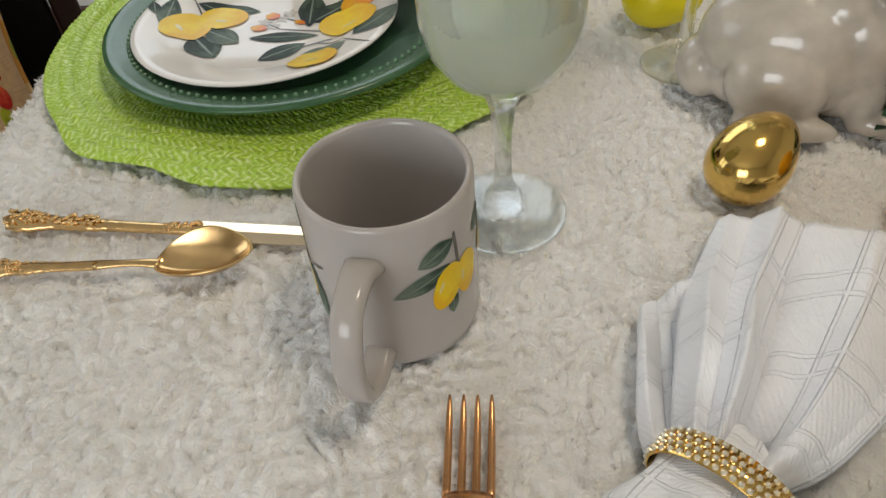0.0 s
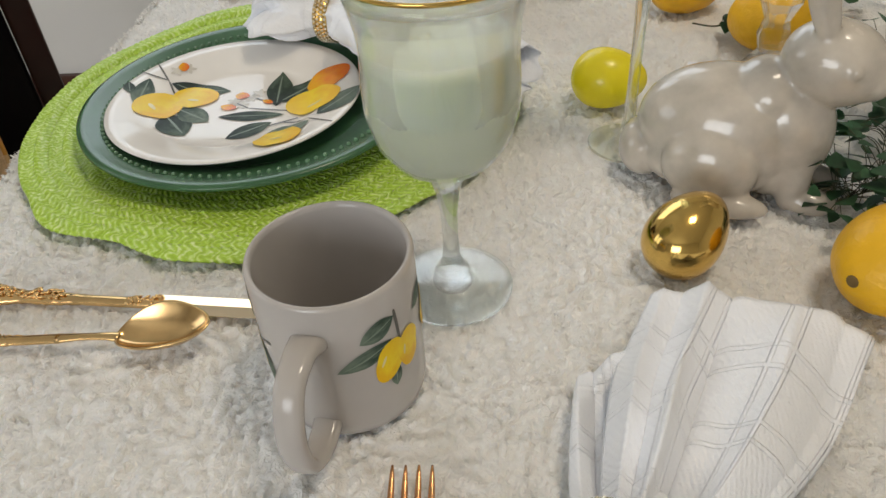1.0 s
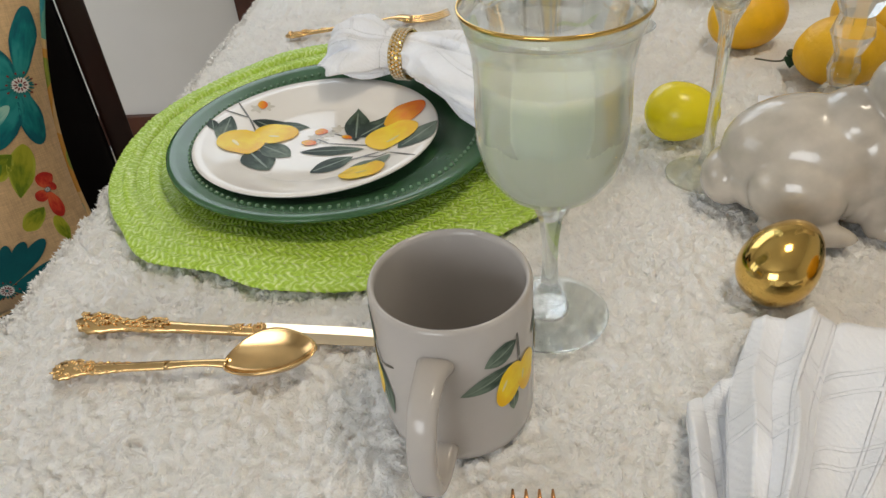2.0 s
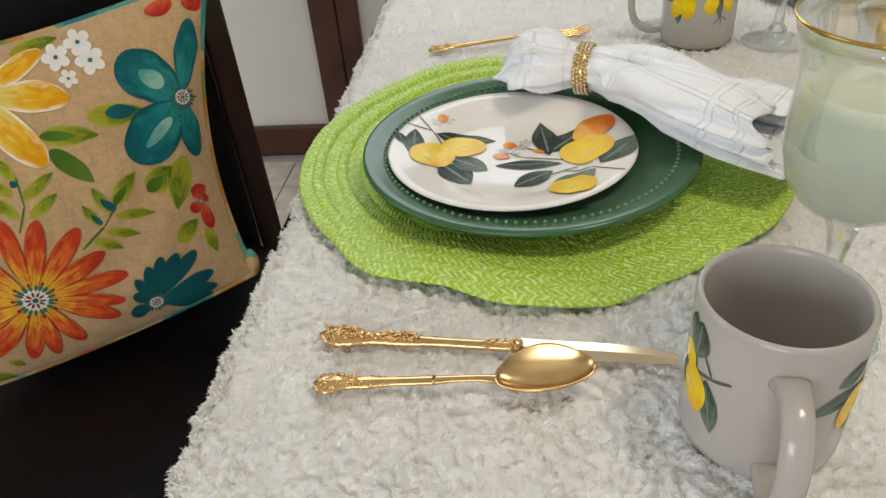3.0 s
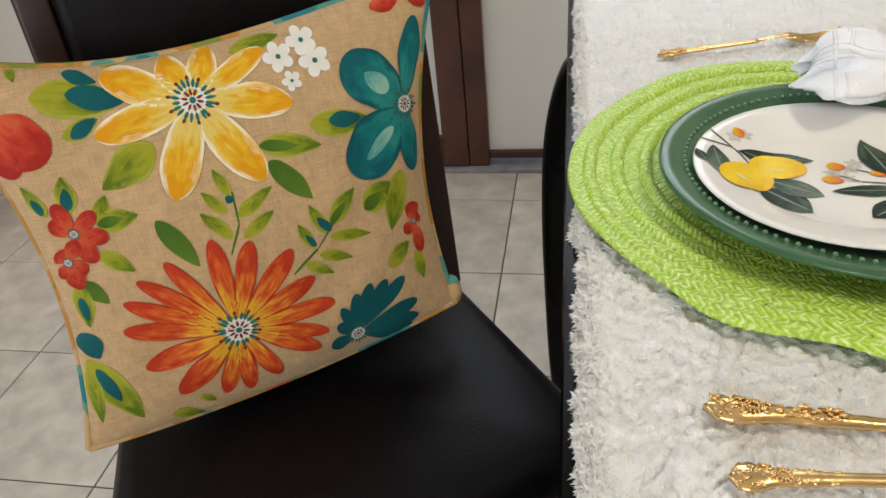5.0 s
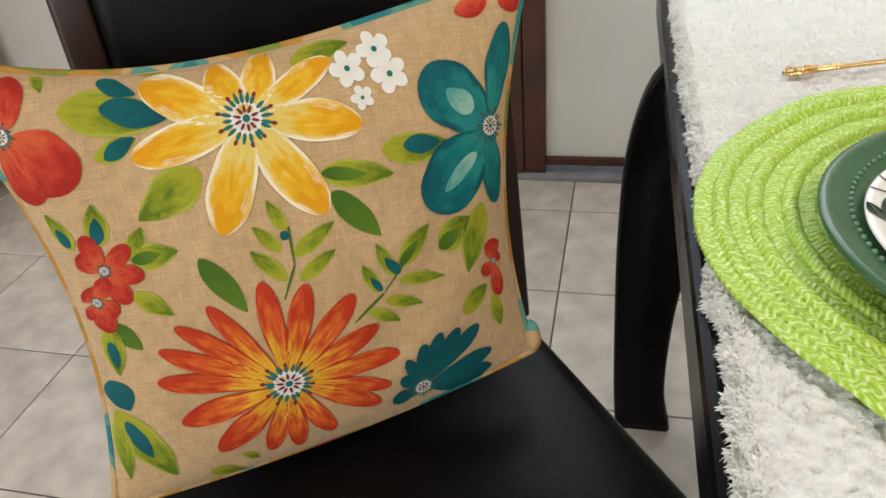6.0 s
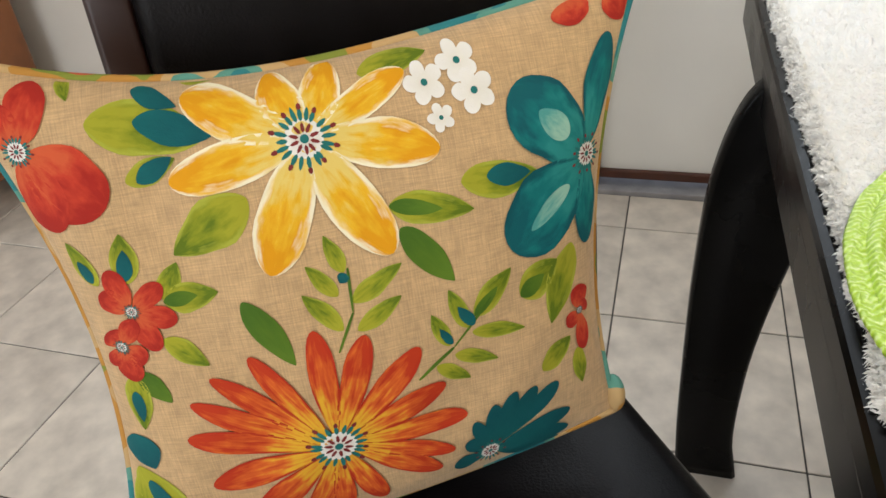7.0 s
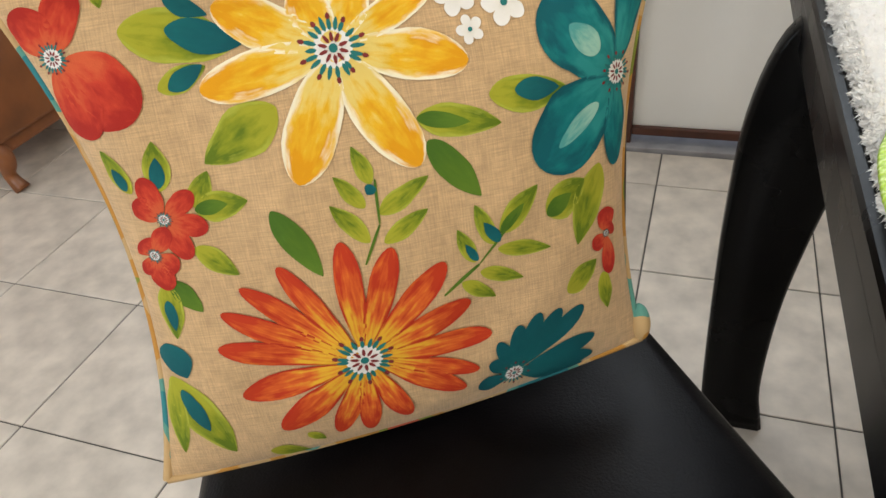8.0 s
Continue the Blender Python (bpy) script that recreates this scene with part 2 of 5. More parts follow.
def tube(path, radius, sides=10, flat=1.0, bm=None, caps=True, up=(0, 0, 1)):
    """A tube along path; radius a number or one for each point; flat scales it along up."""
    loops = []
    up = Vector(up)
    for i, p in enumerate(path):
        d = (Vector(path[min(i + 1, len(path) - 1)]) - Vector(path[max(i - 1, 0)])).normalized()
        s = d.cross(up)
        s = s.normalized() if s.length > 1e-4 else Vector((1, 0, 0))
        u = s.cross(d)
        r = radius[i] if isinstance(radius, (list, tuple)) else radius
        loops.append([Vector(p) + s * r * math.cos(a) + u * r * flat * math.sin(a) for a in [2 * math.pi * k / sides for k in range(sides)]])
    return rings(loops, cap0=caps, cap1=caps, bm=bm)


def blade(bm, p0, p1, w, onto, k=0.8, n=9, m=4, bend=0.0, blunt=0.6):
    """A petal or leaf from p0 to p1 (plan coordinates), w wide, laid by onto(u, v) on a surface."""
    uv = bm.loops.layers.uv.verify()
    p0, p1 = Vector(p0), Vector(p1)
    d = p1 - p0
    s = Vector((-d.y, d.x)).normalized()
    vs, uvs = [], {}
    uneven = lambda a, b: 1 + 0.16 * noise.noise(Vector((p0.x * 310 + a * 3.2, p0.y * 310 + p1.x * 170 + (4 if b > 0 else 0), 1.5)))
    for i in range(n + 1):
        a = (1 - math.cos(math.pi * i / n)) / 2
        half = w / 2 * (math.sin(math.pi * min(1, max(0.0, a)) ** k) ** blunt if 0 < a < 1 else 0.04)
        row = []
        for j in range(m + 1):
            b = 2 * j / m - 1
            q = p0 + d * a + s * (b * half * uneven(a, b) + bend * d.length * math.sin(math.pi * a))
            v = bm.verts.new(onto(q.x, q.y))
            uvs[v] = (a, b)
            row.append(v)
        vs.append(row)
    for r0, r1 in zip(vs, vs[1:]):
        for j in range(m):
            f = bm.faces.new((r0[j], r1[j], r1[j + 1], r0[j + 1]))
            for lp in f.loops:
                lp[uv].uv = uvs[lp.vert]


def spot(bm, c, r, onto, n=12, ry=None):
    uv = bm.loops.layers.uv.verify()
    mid = bm.verts.new(onto(*c))
    rim = [bm.verts.new(onto(c[0] + r * math.cos(2 * math.pi * i / n), c[1] + (ry or r) * math.sin(2 * math.pi * i / n))) for i in range(n)]
    for i in range(n):
        f = bm.faces.new((mid, rim[i], rim[(i + 1) % n]))
        for lp, q in zip(f.loops, ((0, 0), (1, 0), (1, 0))):
            lp[uv].uv = q


def wall_box(name, x0, x1, y0, y1, z0, z1, material, label, bevel=0.0, category="wall"):
    ob = part(name, box(x0, x1, y0, y1, z0, z1, bevel), material, smooth=False)
    ob.matrix_world = ROOM
    return tagged(ob, label, category, kind="structure")


# ---- the room ----
X0, X1, Y0, Y1 = -3.6, 2.6, -2.4, 2.30
base = part("floor", box(X0, X1, Y0, Y1, FLOOR - 0.1, FLOOR - 0.003), M_GROUT, smooth=False)
base.matrix_world = ROOM
tagged(base, "beige ceramic tile floor with dark grout lines", "floor", kind="structure")
wall_box("ceiling", X0 - 0.1, X1 + 0.1, Y0 - 0.1, Y1 + 0.12, CEIL, CEIL + 0.1, M_CEIL, "plain white painted ceiling", category="ceiling")
# south wall out of view, its opening made for the added window
wall_box("wall_south", X0 - 0.1, -1.8, Y0 - 0.1, Y0, FLOOR - 0.1, CEIL, M_WALL, "white painted wall beside a window")
wall_box("wall_south", -0.2, X1 + 0.1, Y0 - 0.1, Y0, FLOOR - 0.1, CEIL, M_WALL, "white painted wall beside a window")
wall_box("wall_south", -1.8, -0.2, Y0 - 0.1, Y0, FLOOR - 0.1, 0.95, M_WALL, "white painted wall under a window")
wall_box("wall_south", -1.8, -0.2, Y0 - 0.1, Y0, 2.15, CEIL, M_WALL, "white painted wall over a window")
wall_box("wall_east", X1, X1 + 0.1, Y0, Y1 + 0.1, FLOOR - 0.1, CEIL, M_WALL, "plain white painted wall")
# west wall with a window opening
WY0, WY1, WZ0, WZ1 = -0.5, 1.1, 0.95, 2.2
wall_box("wall_west", X0 - 0.1, X0, Y0, WY0, FLOOR - 0.1, CEIL, M_WALL, "white painted wall beside a window")
wall_box("wall_west", X0 - 0.1, X0, WY1, Y1 + 0.1, FLOOR - 0.1, CEIL, M_WALL, "white painted wall beside a window")
wall_box("wall_west", X0 - 0.1, X0, WY0, WY1, FLOOR - 0.1, WZ0, M_WALL, "white painted wall under a window")
wall_box("wall_west", X0 - 0.1, X0, WY0, WY1, WZ1, CEIL, M_WALL, "white painted wall over a window")
# north wall: wooden glazed door panels below, a window above
NX0, NX1 = WIN_X - WIN_W / 2, WIN_X + WIN_W / 2
NZ0, NZ1 = WIN_Z - WIN_H / 2, WIN_Z + WIN_H / 2
DX0, DX1 = -1.75, 0.75
wall_box("wall_north", X0, DX0, Y1, Y1 + 0.12, FLOOR - 0.1, CEIL, M_WALL, "white painted wall beside a wooden door")
wall_box("wall_north", DX1, X1, Y1, Y1 + 0.12, FLOOR - 0.1, CEIL, M_WALL, "white painted wall beside a wooden door")
wall_box("wall_north", DX0, NX0, Y1, Y1 + 0.12, 1.2, CEIL, M_WALL, "white painted wall above a wooden door")
wall_box("wall_north", NX1, DX1, Y1, Y1 + 0.12, 1.2, CEIL, M_WALL, "white painted wall above a wooden door")
wall_box("wall_north", NX0, NX1, Y1, Y1 + 0.12, 1.2, NZ0, M_WALL, "white painted wall under a high window")
wall_box("wall_north", NX0, NX1, Y1, Y1 + 0.12, NZ1, CEIL, M_WALL, "white painted wall over a high window")


def door(name, m, label, panels, frames):
    ob = thing(name, m, label, "door", kind="structure")
    for x0, x1, z0, z1 in panels:
        part("panel", box(x0, x1, Y1 + 0.012, Y1 + 0.03, z0, z1, 0.003), M_PANEL, ob, "matt white flat panel", False)
    for nm, x0, x1, y0, z0, z1 in frames:
        part(nm, box(x0, x1, y0, Y1 + 0.05, z0, z1, 0.004), M_DOORWOOD, ob, smooth=False)
    return ob


door("door_1", ROOM, "dark brown wooden door with a white panel", [(-1.62, -0.557, 0.09, 1.18)],
     [("bottom_rail", -1.62, -0.557, Y1 - 0.01, FLOOR + 0.012, 0.092), ("stile", -0.557, -0.478, Y1 - 0.012, FLOOR + 0.012, 1.195), ("stile", -1.70, -1.62, Y1 - 0.012, FLOOR + 0.012, 1.195)])
door("door_2", ROOM, "dark brown wooden door leaf with a long white panel", [(-0.416, 0.62, 0.037, 1.18)],
     [("bottom_rail", -0.416, 0.62, Y1 - 0.003, FLOOR + 0.035, 0.038), ("stile", -0.476, -0.416, Y1 - 0.009, FLOOR + 0.012, 1.195), ("stile", 0.62, 0.70, Y1 - 0.009, FLOOR + 0.012, 1.195)])
wall_box("trim", DX0, DX1, Y1 - 0.03, Y1 + 0.1, FLOOR - 0.02, FLOOR + 0.012, M_SILL, "worn grey door threshold strip", 0.003, "threshold")


def window(name, m, w, h):
    ob = thing(name, m, "unseen white framed window letting in daylight", "window", kind="structure")
    t = 0.045
    for nm, a in (("frame", (-w / 2, w / 2, 0, 0.05, -h / 2, -h / 2 + t)), ("frame", (-w / 2, w / 2, 0, 0.05, h / 2 - t, h / 2)), ("frame", (-w / 2, -w / 2 + t, 0, 0.05, -h / 2 + t, h / 2 - t)),
                  ("frame", (w / 2 - t, w / 2, 0, 0.05, -h / 2 + t, h / 2 - t)), ("mullion", (-t / 2, t / 2, 0.005, 0.045, -h / 2 + t, h / 2 - t))):
        part(nm, box(*a, 0.004), M_PANEL, ob, smooth=False)
    for s in (-1, 1):
        p = part("pane", box(min(s * t / 2, s * (w / 2 - t)), max(s * t / 2, s * (w / 2 - t)), 0.022, 0.028, -h / 2 + t, h / 2 - t), M_GLASS, ob, "clear glass", False)
        p.visible_shadow = False
    return ob


window("window_1", ROOM @ Matrix.Translation((WIN_X, Y1 + 0.03, WIN_Z)), WIN_W, WIN_H)
# unseen window added round the fill lamp
window("fill_window_3", ROOM @ Matrix.Translation((-1.0, Y0 - 0.08, 1.55)), 1.6, 1.2)
window("window_2", ROOM @ Matrix.Translation((X0 - 0.08, (WY0 + WY1) / 2, (WZ0 + WZ1) / 2)) @ Matrix.Rotation(radians(90), 4, "Z"), WY1 - WY0, WZ1 - WZ0)

# ceiling lamp
lampob = thing("ceiling_lamp", rm(0.75, 0.55, CEIL), "round ceiling lamp with a warm glowing glass shade", "lamp")
part("canopy", lathe([(0, -0.002), (0.06, -0.002), (0.06, -0.02), (0.02, -0.035), (0.02, -0.10)], 32), M_GOLD, lampob)
M_GLOW = mat("warm_glowing_glass", (0.9, 0.8, 0.6), 0.4)
M_GLOW.node_tree.nodes["Principled BSDF"].inputs["Emission Color"].default_value = (1, 0.80, 0.52, 1)
M_GLOW.node_tree.nodes["Principled BSDF"].inputs["Emission Strength"].default_value = 9
part("shade", lathe([(0.02, -0.09), (0.12, -0.095), (0.17, -0.12), (0.175, -0.14), (0.15, -0.155), (0.0, -0.16)], 40), M_GLOW, lampob, "warm white glass")

# cabinet by the door wall
cab = thing("sideboard", ROOM @ Matrix.Translation((-2.55, 1.98, FLOOR)), "orange-brown wooden sideboard on short curved legs", "cabinet")
part("body", box(-0.48, 0.48, -0.21, 0.21, 0.15, 0.85, 0.01), M_CABWOOD, cab, smooth=False)
part("apron", box(-0.46, 0.46, -0.215, 0.2, 0.105, 0.152, 0.01), M_CABWOOD, cab, smooth=False)
part("top", box(-0.50, 0.50, -0.23, 0.22, 0.85, 0.875, 0.006), M_CABWOOD, cab, smooth=False)
for sx in (-1, 1):
    part("door", box(min(sx * 0.01, sx * 0.45), max(sx * 0.01, sx * 0.45), -0.225, -0.208, 0.19, 0.81, 0.004), M_CABWOOD, cab, smooth=False)
    for y in (-0.19, 0.17):
        path = spline([(sx * 0.43, y, 0.13), (sx * 0.455, y, 0.09), (sx * 0.445, y, 0.045), (sx * 0.47, y, 0.0)], 12)
        part("leg", tube(path, [0.035, 0.034, 0.033, 0.031, 0.028, 0.025, 0.022, 0.02, 0.019, 0.019, 0.02, 0.022, 0.024], 12, up=(0, 1, 0)), M_CABWOOD, cab)

# ---- dining table ----
TABLE = ROOM.copy()
EX = -0.176            # table edge in room coordinates
TOPZ = 0.735
TY0, TY1, TX1 = -0.35, 1.75, 0.95
table = thing("dining_table", TABLE @ Matrix.Translation((0.39, 0.7, FLOOR)), "black lacquered wooden dining table with curved legs", "table")


def under(ob, parent):
    ob.parent = parent
    ob.matrix_parent_inverse = parent.matrix_world.inverted()
    return ob


def tpart(name, bm, material, parent=table, label="", smooth=False):
    ob = part(name, bm, material, None, label, smooth)
    ob.matrix_world = TABLE
    bpy.context.view_layer.update()
    return under(ob, parent)


tpart("tabletop", box(EX, TX1, TY0, TY1, 0.70, TOPZ, 0.008), M_BLACKWOOD)
for nm, a in (("apron", (EX + 0.006, EX + 0.034, TY0 + 0.05, TY1 - 0.05, 0.645, 0.70)), ("apron", (TX1 - 0.034, TX1 - 0.006, TY0 + 0.05, TY1 - 0.05, 0.645, 0.70)),
              ("apron", (EX + 0.034, TX1 - 0.034, TY0 + 0.05, TY0 + 0.08, 0.645, 0.70)), ("apron", (EX + 0.034, TX1 - 0.034, TY1 - 0.08, TY1 - 0.05, 0.645, 0.70))):
    tpart(nm, box(*a, 0.004), M_BLACKWOOD)


def curved_leg(x, y, s):
    """A flat bowed leg that swings out from under the top."""
    out = spline([(0.0, 0, 0.728), (-0.052, 0, 0.68), (-0.080, 0, 0.57), (-0.086, 0, 0.42), (-0.083, 0, 0.26), (-0.077, 0, 0.10), (-0.070, 0, 0.0)], 30)
    inn = spline([(0.14, 0, 0.705), (0.085, 0, 0.60), (0.048, 0, 0.50), (0.028, 0, 0.40), (0.012, 0, 0.26), (0.011, 0, 0.10), (0.028, 0, 0.0)], 30)
    loops = []
    for a, b in zip(out, inn):
        z = (a.z + b.z) / 2
        t = 0.019
        loops.append([(x + s * a.x, y - t * 0.7, a.z), (x + s * (a.x + 0.006), y - t, a.z), (x + s * (b.x - 0.006), y - t, b.z), (x + s * b.x, y - t * 0.7, b.z),
                      (x + s * b.x, y + t * 0.7, b.z), (x + s * (b.x - 0.006), y + t, b.z), (x + s * (a.x + 0.006), y + t, a.z), (x + s * a.x, y + t * 0.7, a.z)])
    bm = rings(loops, cap0=True, cap1=True)
    bmesh.ops.translate(bm, vec=(0, 0, FLOOR), verts=bm.verts)
    bmesh.ops.recalc_face_normals(bm, faces=bm.faces)
    return bm


LEGY = 1.37
for yy in (LEGY, 0.0):
    tpart("leg", curved_leg(-0.132, yy, 1), M_BLACKWOOD, smooth=True)
    tpart("leg", curved_leg(TX1 - 0.045, yy, -1), M_BLACKWOOD, smooth=True)
tpart("stretcher", box(EX + 0.1, TX1 - 0.1, LEGY - 0.015, LEGY + 0.015, 0.60, 0.645, 0.004), M_BLACKWOOD)

# ---- fleece cloth ----
CLOTH = 0.752


def billow(p):
    """Puffed locks of pile with narrow creases between them, 0 to about 1."""
    w = Vector((noise.noise(p * 24), noise.noise(p * 24 + Vector((9, 4, 2))), noise.noise(p * 24 + Vector((1, 8, 5))))) * 0.016
    q = p + w
    a = min(1.0, abs(noise.noise(Vector((q.x * 92, q.y * 62, q.z * 80)))) * 2.4)
    b = min(1.0, abs(noise.noise(q * 150 + Vector((3, 1, 7)))) * 2.4)
    k = 0.5 + 0.5 * noise.noise(p * 20 + Vector((2, 2, 6)))
    return (0.62 * a ** 0.6) * (0.55 + 0.45 * k) + 0.38 * b ** 0.6


def height(x, y):
    """The fleece's uneven top in room coordinates."""
    p = Vector((x, y, 0))
    return 0.0016 * noise.noise(p * 14) + 0.0095 * (billow(p) - 0.68)


ROLL = 0.013


def cloth_grid():
    """The cloth's top, rolled over the table's edge and hanging a little way down."""
    bm = bmesh.new()
    ex = EX + 0.010
    down = [-ROLL * math.pi / 2 - 0.024 + 0.003 * i for i in range(8)]
    over = [-ROLL * math.pi / 2 + 0.00204 * i for i in range(10)]
    xs = down + over + [0.0022 * i for i in range(310)] + [0.682 + 0.012 * i for i in range(37)]
    ys = [-0.28 + 0.02 * i for i in range(27)] + [0.26 + 0.0023 * i for i in range(430)] + [1.25 + 0.008 * i for i in range(62)]
    rows = []
    for y in ys:
        wob = 0.006 * noise.noise(Vector((y * 22, 5, 0))) + 0.004 * noise.noise(Vector((y * 70, 2, 0)))
        row = []
        for t in xs:
            if t >= 0:
                at, nrm = Vector((ex + ROLL + t, y, CLOTH - 0.001)), Vector((0, 0, 1))
            else:
                a = max(t / ROLL, -math.pi / 2)
                nrm = Vector((math.sin(a), 0, math.cos(a)))
                at = Vector((ex + ROLL, y, CLOTH - 0.001 - ROLL)) + nrm * ROLL
                at.z -= max(0.0, -t - ROLL * math.pi / 2)
            fall = max(0.0, 1 - max(0.0, t) / 0.03)
            h = height(at.x, y) if t >= 0 else 0.0095 * (billow(at) - 0.68)
            at = at + nrm * h
            at.x += wob * fall
            row.append(bm.verts.new(at))
        rows.append(row)
    for a, b in zip(rows, rows[1:]):
        for i in range(len(a) - 1):
            bm.faces.new((a[i], a[i + 1], b[i + 1], b[i]))
    return bm


cloth = part("tablecloth", cloth_grid(), M_FUR)
cloth.matrix_world = TABLE
tagged(cloth, "thick cream fleece tablecloth with tufted pile on the table", "tablecloth")


def fringe(count, seed):
    """Fine tapered locks standing out along the cloth's rolled edge."""
    rng = np.random.default_rng(seed)
    verts, faces = [], []
    ex = EX + 0.010
    for k in range(count):
        y = 0.3 + 1.4 * rng.random()
        a = -math.pi / 2 * min(1.0, rng.random() * 1.15)
        wob = 0.006 * noise.noise(Vector((y * 22, 5, 0))) + 0.004 * noise.noise(Vector((y * 70, 2, 0)))
        nrm = Vector((math.sin(a), 0, math.cos(a)))
        p = Vector((ex + ROLL + wob, y, CLOTH - 0.001 - ROLL)) + nrm * ROLL
        if a <= -math.pi / 2 + 0.01:
            p.z -= 0.022 * rng.random()
        p += nrm * (0.0095 * (billow(p) - 0.68) - 0.0008)
        L, w = 0.0032 + 0.0032 * rng.random(), 0.0004 + 0.0006 * rng.random()
        d = (nrm * (0.25 + 0.45 * rng.random()) + Vector((0, rng.normal(0, 0.7), 0)) + Vector((nrm.z, 0, -nrm.x)) * rng.normal(0, 0.6)).normalized()
        side = d.cross(nrm).normalized() * w
        i = len(verts)
        mid = p + d * L * 0.55
        verts += [p - side, p + side, mid + side, mid - side, p + d * L - Vector((0, 0, 0.0012))]
        faces += [(i, i + 1, i + 2, i + 3), (i + 3, i + 2, i + 4)]
    me = bpy.data.meshes.new("fleece_edge_pile")
    me.from_pydata([tuple(v) for v in verts], [], faces)
    me.materials.append(M_TUFT)
    for q in me.polygons:
        q.use_smooth = True
    ob = new("fleece_edge_pile", me)
    ob.parent = cloth
    ob["kind"] = "stuff"


fringe(26000, 6)

# ---- chair with a floral cushion ----
CHAIR = Matrix.Translation((-0.572, 0.998, FLOOR)) @ Matrix.Rotation(radians(34.8), 4, "Z")
chair = thing("dining_chair", CHAIR, "dark wooden dining chair upholstered in brown leather", "chair")
SEAT = 0.49


def seat_mesh():
    """A padded seat, wider in front, with rounded edges."""
    loops = []
    outline = []
    n = 12
    corners = [(-0.265, 0.02), (0.185, 0.02), (0.222, -0.42), (-0.315, -0.42)]
    for k, (cx, cy) in enumerate(corners):
        r = 0.03
        sx, sy = (1 if cx > 0 else -1), (1 if cy > -0.2 else -1)
        a0 = {0: 180, 1: 90, 2: 0, 3: -90}[k]
        for i in range(n + 1):
            a = radians(a0 - 90 * i / n)
            outline.append((cx - sx * r + r * math.cos(a), cy - sy * r + r * math.sin(a)))
    cxm, cym = -0.03, -0.2
    for inset, z in ((0.0, -0.075), (-0.004, -0.05), (0.0, -0.022), (0.012, -0.006), (0.03, 0.0), (0.10, 0.006), (0.19, 0.008)):
        loops.append([(cxm + (x - cxm) * (1 - inset / 0.24), cym + (y - cym) * (1 - inset / 0.24), SEAT + z) for x, y in outline])
    bm = rings(loops, cap0=True, cap1=True)
    bmesh.ops.recalc_face_normals(bm, faces=bm.faces)
    return bm


part("seat", seat_mesh(), M_LEATHER, chair, "padded dark brown leather seat")
LEANB = 0.125


def sloped(x0, x1, y0, y1, z0, z1, bevel, k=LEANB):
    bm = box(x0, x1, y0, y1, z0, z1, bevel, 3)
    for v in bm.verts:
        v.co.y += k * (v.co.z - SEAT)
    return bm


part("backrest", sloped(-0.195, 0.178, 0.005, 0.055, SEAT - 0.03, 1.06, 0.014), M_LEATHER, chair, "padded dark brown leather back")
for x in (-0.232, 0.180):
    part("post", sloped(x, x + 0.036, 0.012, 0.052, SEAT - 0.06, 1.08, 0.006), M_DARKWOOD, chair)
part("top_rail", sloped(-0.232, 0.216, 0.010, 0.056, 1.06, 1.11, 0.01), M_DARKWOOD, chair)
for x, y, k in ((-0.232, 0.012, -0.12), (0.180, 0.012, -0.12), (-0.25, -0.40, 0), (0.165, -0.40, 0)):
    bm = box(x, x + 0.036, y, y + 0.036, 0.0, SEAT - 0.07, 0.004)
    for v in bm.verts:
        v.co.y += k * (v.co.z - SEAT) * (1 if k else 0)
    part("leg", bm, M_DARKWOOD, chair, smooth=False)
part("seat_rail", box(-0.24, 0.185, -0.40, 0.02, SEAT - 0.105, SEAT - 0.07, 0.004), M_DARKWOOD, chair, smooth=False)

CC = Vector((-0.544, 0.834, 0.733))
CN = Vector((0.518, -0.809, 0.277)).normalized()
CU = Vector((0.842, 0.539, 0)).normalized()
CV = CN.cross(CU)
CORNER = {(1, 1): (0.252, 0.176), (-1, 1): (-0.252, 0.190), (1, -1): (0.207, -0.198), (-1, -1): (-0.226, -0.236)}


def seam(s, t):
    u = v = 0.0
    for (a, b), (cu, cv) in CORNER.items():
        k = (1 + a * s) * (1 + b * t) / 4
        u, v = u + k * cu, v + k * cv
    u -= (0.030 if s > 0 else 0.040) * s ** 3 * (1 - t * t)
    v -= (0.038 * (1 - 0.5 * s) * t ** 3 if t > 0 else -0.012 * t ** 3) * (1 - s * s)
    return u, v


def cushion_at(s, t, side=1, lift=0.0):
    u, v = seam(s, t)
    e = max(0.0, (1 - s * s) * (1 - t * t))
    h = 0.073 * e ** 0.56 if side > 0 else -0.078 * e ** 0.55
    p = Vector((u * 9, v * 9, 1.7))
    rim = min(1.0, (1 - max(abs(s), abs(t))) * 7)
    pucker = 0.0060 * (1 - rim) * min(1, e * 14) * noise.noise(Vector((u * 38, v * 38, 3.1)))
    crease = pucker + 0.0065 * noise.noise(p) + 0.0045 * noise.noise(p * 2.3 + Vector((4, 2, 1)))
    h += crease * min(1, e * 3) * side
    return CC + CU * u + CV * v + CN * (-0.040 + h + lift)


def on_cushion(u, v):
    """The place on the cushion's front over the plan point (u, v)."""
    s, t = u / 0.22, v / 0.2
    for _ in range(12):
        a, b = seam(max(-1, min(1, s)), max(-1, min(1, t)))
        s, t = max(-0.985, min(0.985, s + (u - a) / 0.23)), max(-0.985, min(0.985, t + (v - b) / 0.21))
    return cushion_at(s, t, 1, 0.0007)


cushion = thing("cushion", CC + CV * -0.2, "square tan linen cushion printed with bright flowers, on the chair", "cushion")


